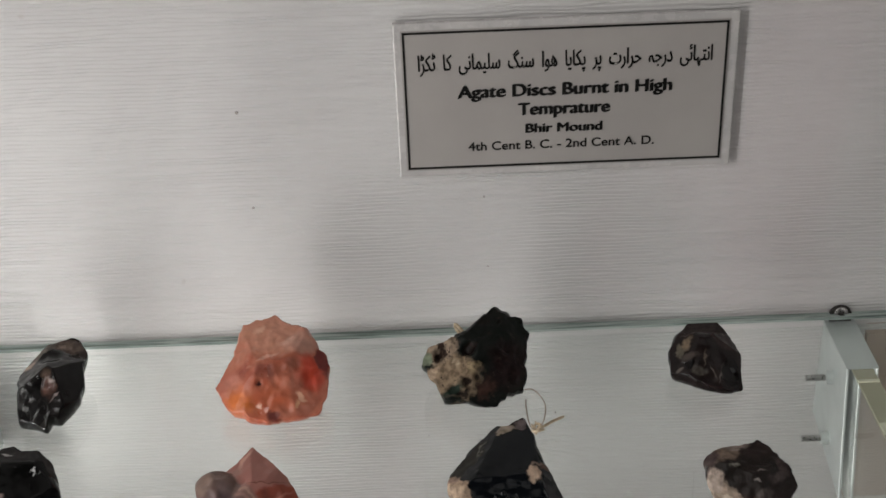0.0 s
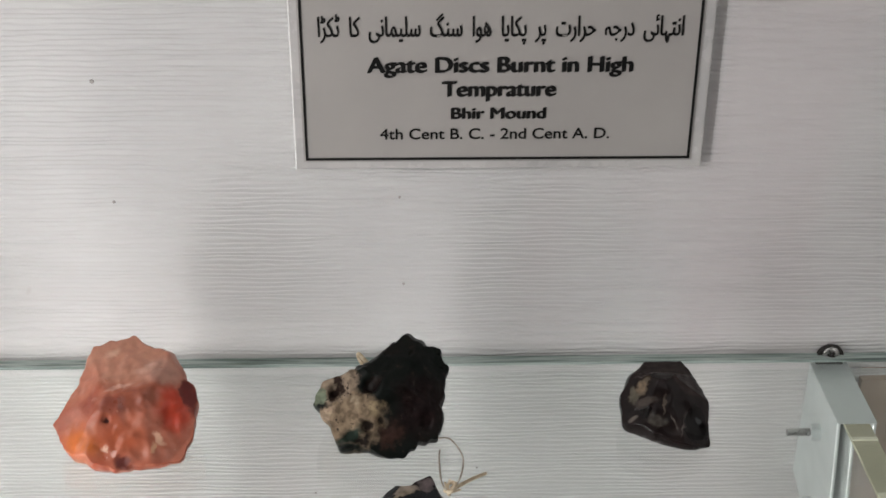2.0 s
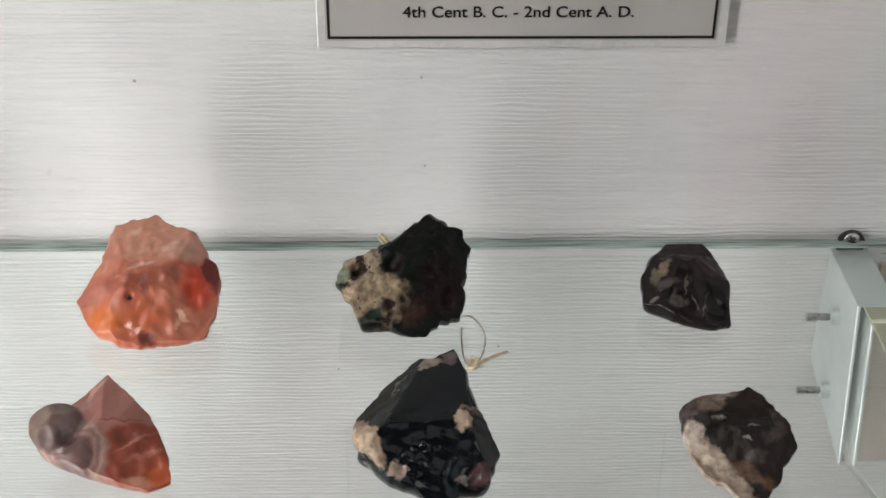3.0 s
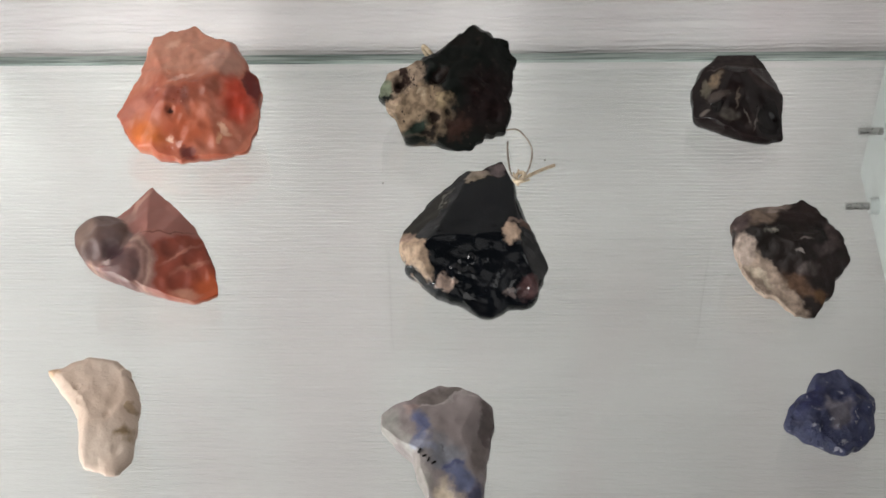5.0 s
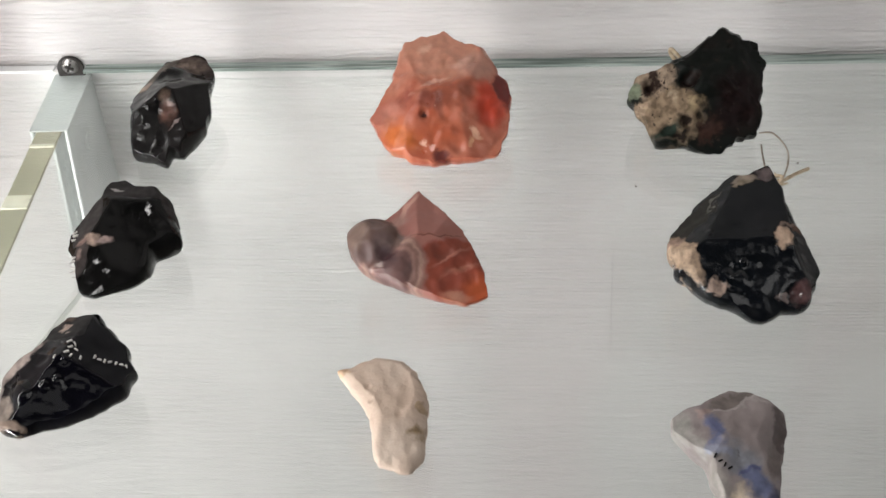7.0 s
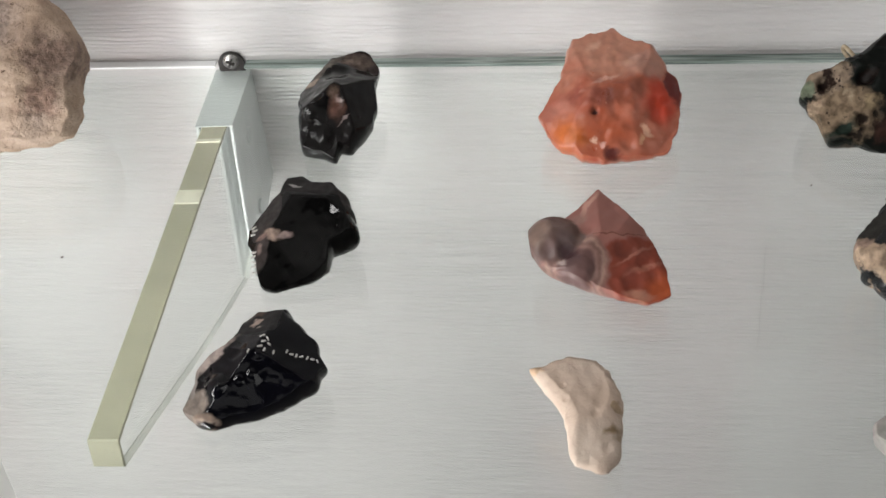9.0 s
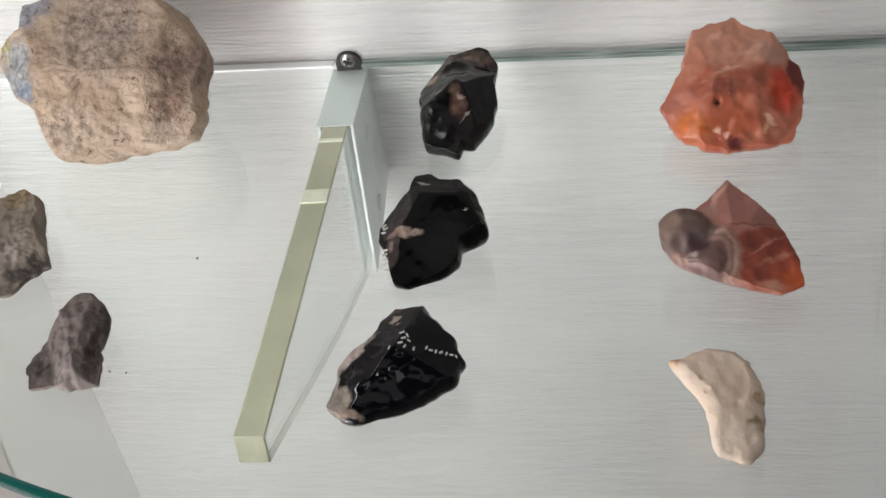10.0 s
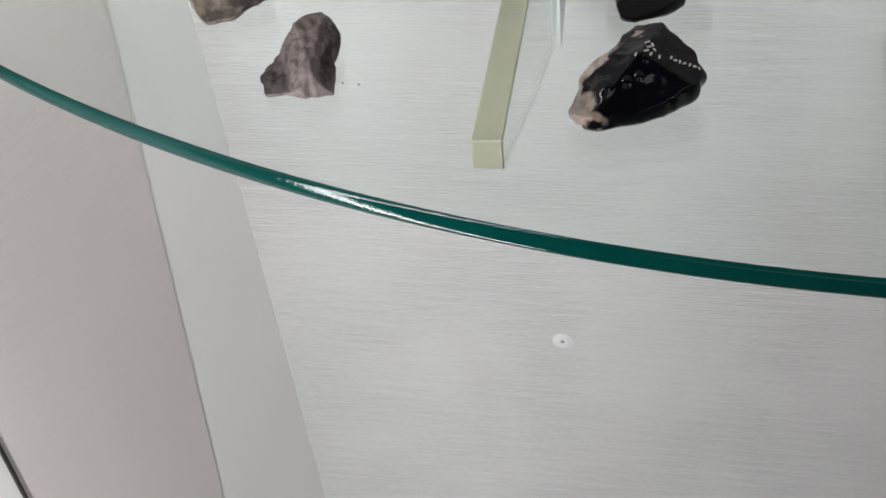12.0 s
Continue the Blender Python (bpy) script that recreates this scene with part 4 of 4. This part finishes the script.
M_BIG = stone("tan_conglomerate", ((0.28, (0.30, 0.21, 0.155)), (0.48, (0.45, 0.335, 0.25)), (0.62, (0.52, 0.40, 0.315)), (0.78, (0.42, 0.33, 0.28))), 55, (
    (-27, 3, 9, (0.40, 0.40, 0.41), 0.6), (-22, -5, 4.5, (0.30, 0.34, 0.42), 0.6), (-33, 11, 3.6, (0.52, 0.45, 0.25), 0.5), (-22, 24, 7, (0.34, 0.33, 0.36), 0.6), (5, 14, 15, (0.40, 0.31, 0.26), 0.7),
    (30, 3, 8, (0.28, 0.195, 0.155), 0.7), (27, -10, 6, (0.30, 0.20, 0.155), 0.7), (-1, -3, 2.4, (0.16, 0.10, 0.05), 0.5), (9, 2, 1.4, (0.10, 0.065, 0.05), 0.4), (4, 1.8, 1.1, (0.14, 0.08, 0.06), 0.4), (-6, -18, 9, (0.54, 0.42, 0.33), 0.8)),
    rough=0.8, relief=0.0020, grain=330, spec=0.2, speckle=((0.17, 0.115, 0.085), 300, 0.63), warped=0.014)
rock("tan_rough_stone", "large rough tan stone, pitted and partly grey-blue", (-0.2604, -0.0418, 0.0233), 48,
     [(-36.2, 10.9), (-32.9, 14.6), (-27.8, 17.5), (-27.0, 25.2), (-17.0, 28.5), (7.5, 28.9), (23.6, 24.4), (31.5, 17.3), (36.2, 8.2), (37.0, 3.7), (34.7, -3.0), (34.7, -15.6), (31.5, -21.1), (23.6, -23.9), (7.6, -26.2), (-2.1, -28.5), (-13.6, -27.4), (-17.7, -21.8), (-21.1, -11.8), (-29.4, -6.2), (-37.0, 6.3)],
     M_BIG, 24, 30, [(90, 0.41, 18.0), (-88, 0.3, 18.0), (0, 0.75, 32.0), (180, 0.62, 26.3)], 2, 41, 0.0009, 0.0016, pits=((-1, -3, 2.2, 1.8), (9, 2, 1.4, 1.0), (22, -6, 3, 1.0), (-15, -14, 3, 1.0)), crisp=3.2, lobes=90)

# dark patch along the lower right: shade of that side face in the colour
M_A = stone("grey_brown_stone", ((0.3, (0.135, 0.11, 0.09)), (0.5, (0.20, 0.165, 0.135)), (0.7, (0.26, 0.215, 0.175))), 80, (
    (-2, 16, 5, (0.24, 0.185, 0.115), 0.7), (9.5, -11, (9, 2.6, 42), (0.070, 0.057, 0.053), 0.6), (-1, -20, (5, 2.2, 20), (0.10, 0.082, 0.074), 0.8), (2, -7, 5, (0.25, 0.21, 0.19), 0.8)), rough=0.85, relief=0.0008, grain=420, spec=0.2)
rock("grey_brown_flake", "flat matt grey-brown stone flake", (-0.2727, -0.1056, 0.0059), 10,
     [(-12.7, 14.9), (-7.3, 17.1), (-2.1, 20.1), (2.8, 17.0), (6.5, 11.4), (8.4, 3.2), (14.2, -8.3), (9.0, -13.4), (5.1, -19.3), (-3.8, -22.9), (-9.7, -15.9), (-13.4, -9.9), (-14.2, -0.2), (-11.9, 6.1)],
     M_A, 8, 7, [(95, 0.05, 5.5), (-40, 0.9, 12.5), (-80, 0.35, 7.5)], 2, 43, 0.0010, 0.0008, crisp=4)
# right side and lower-left hollow carry their shade as darker patches
M_B = stone("grey_purple_stone", ((0.3, (0.110, 0.087, 0.084)), (0.5, (0.148, 0.118, 0.113)), (0.7, (0.180, 0.148, 0.140))), 80, (
    (-8.5, -10.5, (4.2, 6.5, -20), (0.090, 0.076, 0.072), 0.6), (-7, -12.5, (2.0, 2.6, 0), (0.030, 0.026, 0.026), 1.0), (8.6, -1, (1.9, 15, 4), (0.072, 0.056, 0.053), 0.5), (1, -12, 4, (0.18, 0.152, 0.146), 0.9), (0, 14, (4, 2, 0), (0.17, 0.14, 0.125), 0.8)), rough=0.85, relief=0.0008, grain=420, spec=0.2)
rock("grey_wedge_stone", "small matt purple-grey stone with a square end", (-0.2378, -0.1467, 0.0042), 8,
     [(-3.0, 17.1), (2.0, 16.6), (8.5, 8.9), (9.2, -1.4), (11.5, -14.6), (3.4, -15.9), (-7.8, -16.1), (-11.2, -10.9), (-11.5, -7.1), (-8.1, 0.8), (-6.1, 7.2), (-5.2, 15.4)],
     M_B, 8, 6, [(90, 0.05, 6.5), (5, 1.3, 12.5), (205, 0.9, 6.8)], 2, 47, 0.0010, 0.0008, centre=(1, -2), crisp=4)


# ---------------------------------------------------------------- wires and string
ring = link("wire_ring", tube([(0.0185, -0.030, 0.0185), (0.0168, -0.0286, 0.0200), (0.0156, -0.0272, 0.0202), (0.0158, -0.0275, 0.0186), (0.0180, -0.0305, 0.0168)], 0.00065), M_STRING, smooth=True)
tagged(ring, "pale bent wire end sticking out of the dark stone", "wire")
loop = link("wire_loop", tube([(0.0405, -0.0560, 0.0085), (0.0440, -0.0600, 0.0110), (0.0475, -0.0660, 0.0090), (0.0465, -0.0720, 0.0060), (0.0435, -0.0765, 0.0050), (0.0412, -0.0745, 0.0060), (0.0405, -0.0660, 0.0075), (0.0408, -0.0600, 0.0070)], 0.00028, 6), M_WIRE, smooth=True)
tagged(loop, "thin wire loop tied to the dark stone", "wire")
knot = link("string_knot", tube([(0.0428, -0.0775, 0.004), (0.0450, -0.0755, 0.0065), (0.0435, -0.0735, 0.0055), (0.0420, -0.0760, 0.0045), (0.0440, -0.0780, 0.0060), (0.0455, -0.0750, 0.0050), (0.0500, -0.0690, 0.0030), (0.0545, -0.0640, 0.0012)], 0.00055, 7), M_STRING, smooth=True)
tagged(knot, "frayed pale string knot with a loose tail", "string")
for k in range(6):                             # frayed ends
    a = radians(28 + 13 * k)
    r0, r1 = 0.0012, 0.0046 + 0.0011 * (k % 3)
    part("strand", tube([(0.0425 + math.cos(a) * r, -0.0782 + math.sin(a) * r, 0.0050 + 0.0012 * math.sin(k * 2.1) * r / r1) for r in (r0, (r0 + r1) / 2, r1)], 0.00030, 6), M_STRING, knot, "", True)


# ---------------------------------------------------------------- small marks and crumbs
def surface(ob, u, v):
    """Height of a stone's front at (u, v), in its own frame."""
    near = [p.co for p in ob.data.vertices if (p.co.x - u) ** 2 + (p.co.y - v) ** 2 < 0.0008 ** 2]
    return max((p.z for p in near), default=0.004)


M_CHALK = plain("pale_ink", (0.55, 0.53, 0.50), (0.40, 0.39, 0.37), 0.6, 900)
for name, mat, marks in (("obsidian_lump", M_CHALK, [(8.3, 3.5, 0.9, 70), (9.4, 3.0, 1.0, 0), (10.6, 2.9, 0.9, 80), (11.8, 2.9, 1.0, 20), (13.2, 2.9, 0.9, 70), (14.4, 2.8, 1.0, 0), (15.6, 2.6, 0.8, -60),
                                                     (2.0, 6.6, 1.4, 25), (3.4, 6.0, 1.2, -60), (2.6, 5.0, 1.3, 20), (3.9, 4.6, 0.9, -30), (2.0, 3.4, 1.3, 20), (3.2, 2.6, 0.9, 60), (5.4, 2.4, 0.9, 80), (-0.6, 1.8, 1.0, 70)]),
                         ("obsidian_flake", M_CHALK, [(-14.6, -0.4, 1.6, 40), (-14.0, -1.6, 1.7, 20), (-14.4, -2.8, 1.4, 10), (-12.9, -9.4, 1.5, 10), (-12.8, -10.8, 1.6, 30), (-12.6, -12.2, 1.5, -10), (-12.4, -13.6, 1.6, 20), (-12.1, -15.0, 1.3, 10)]),
                         ("grey_lapis_stone", M_INK, [(-3.9, -2.6, 1.1, 60), (-2.8, -3.7, 1.0, 20), (-1.9, -4.6, 1.0, 70), (-0.8, -5.3, 1.1, 30)])):
    ob = bpy.data.objects[name]
    for u, v, size, turn in marks:
        u, v, size = u / 1000, v / 1000, size / 1000
        bm = box(-size / 2, size / 2, -0.00018, 0.00018, -0.0004, 0.00022)
        bmesh.ops.transform(bm, matrix=pose(u, v, surface(ob, u, v), 0, 0, turn), verts=bm.verts[:])
        part("written_mark", bm, mat, ob, "faint handwritten mark")

rnd = random.Random(5)
for x, y, r in ((0.0245, -0.0775, 0.0006), (0.004, -0.071, 0.0004), (-0.214, -0.107, 0.0005), (-0.2205, -0.155, 0.0004), (-0.2255, -0.1545, 0.0004), (0.052, -0.060, 0.0004)):
    bm = bmesh.new()
    bmesh.ops.create_icosphere(bm, subdivisions=1, radius=r)
    for p in bm.verts:
        p.co *= rnd.uniform(0.7, 1.2)
        p.co.z = max(p.co.z * 0.6, -r * 0.5) + r * 0.5
    crumb = link("stone_crumb", bm, M_B)
    crumb.location = (x, y, 0.0001)
    tagged(crumb, "tiny grey stone crumb on the glass shelf", "crumb", "crumbs on the shelf")
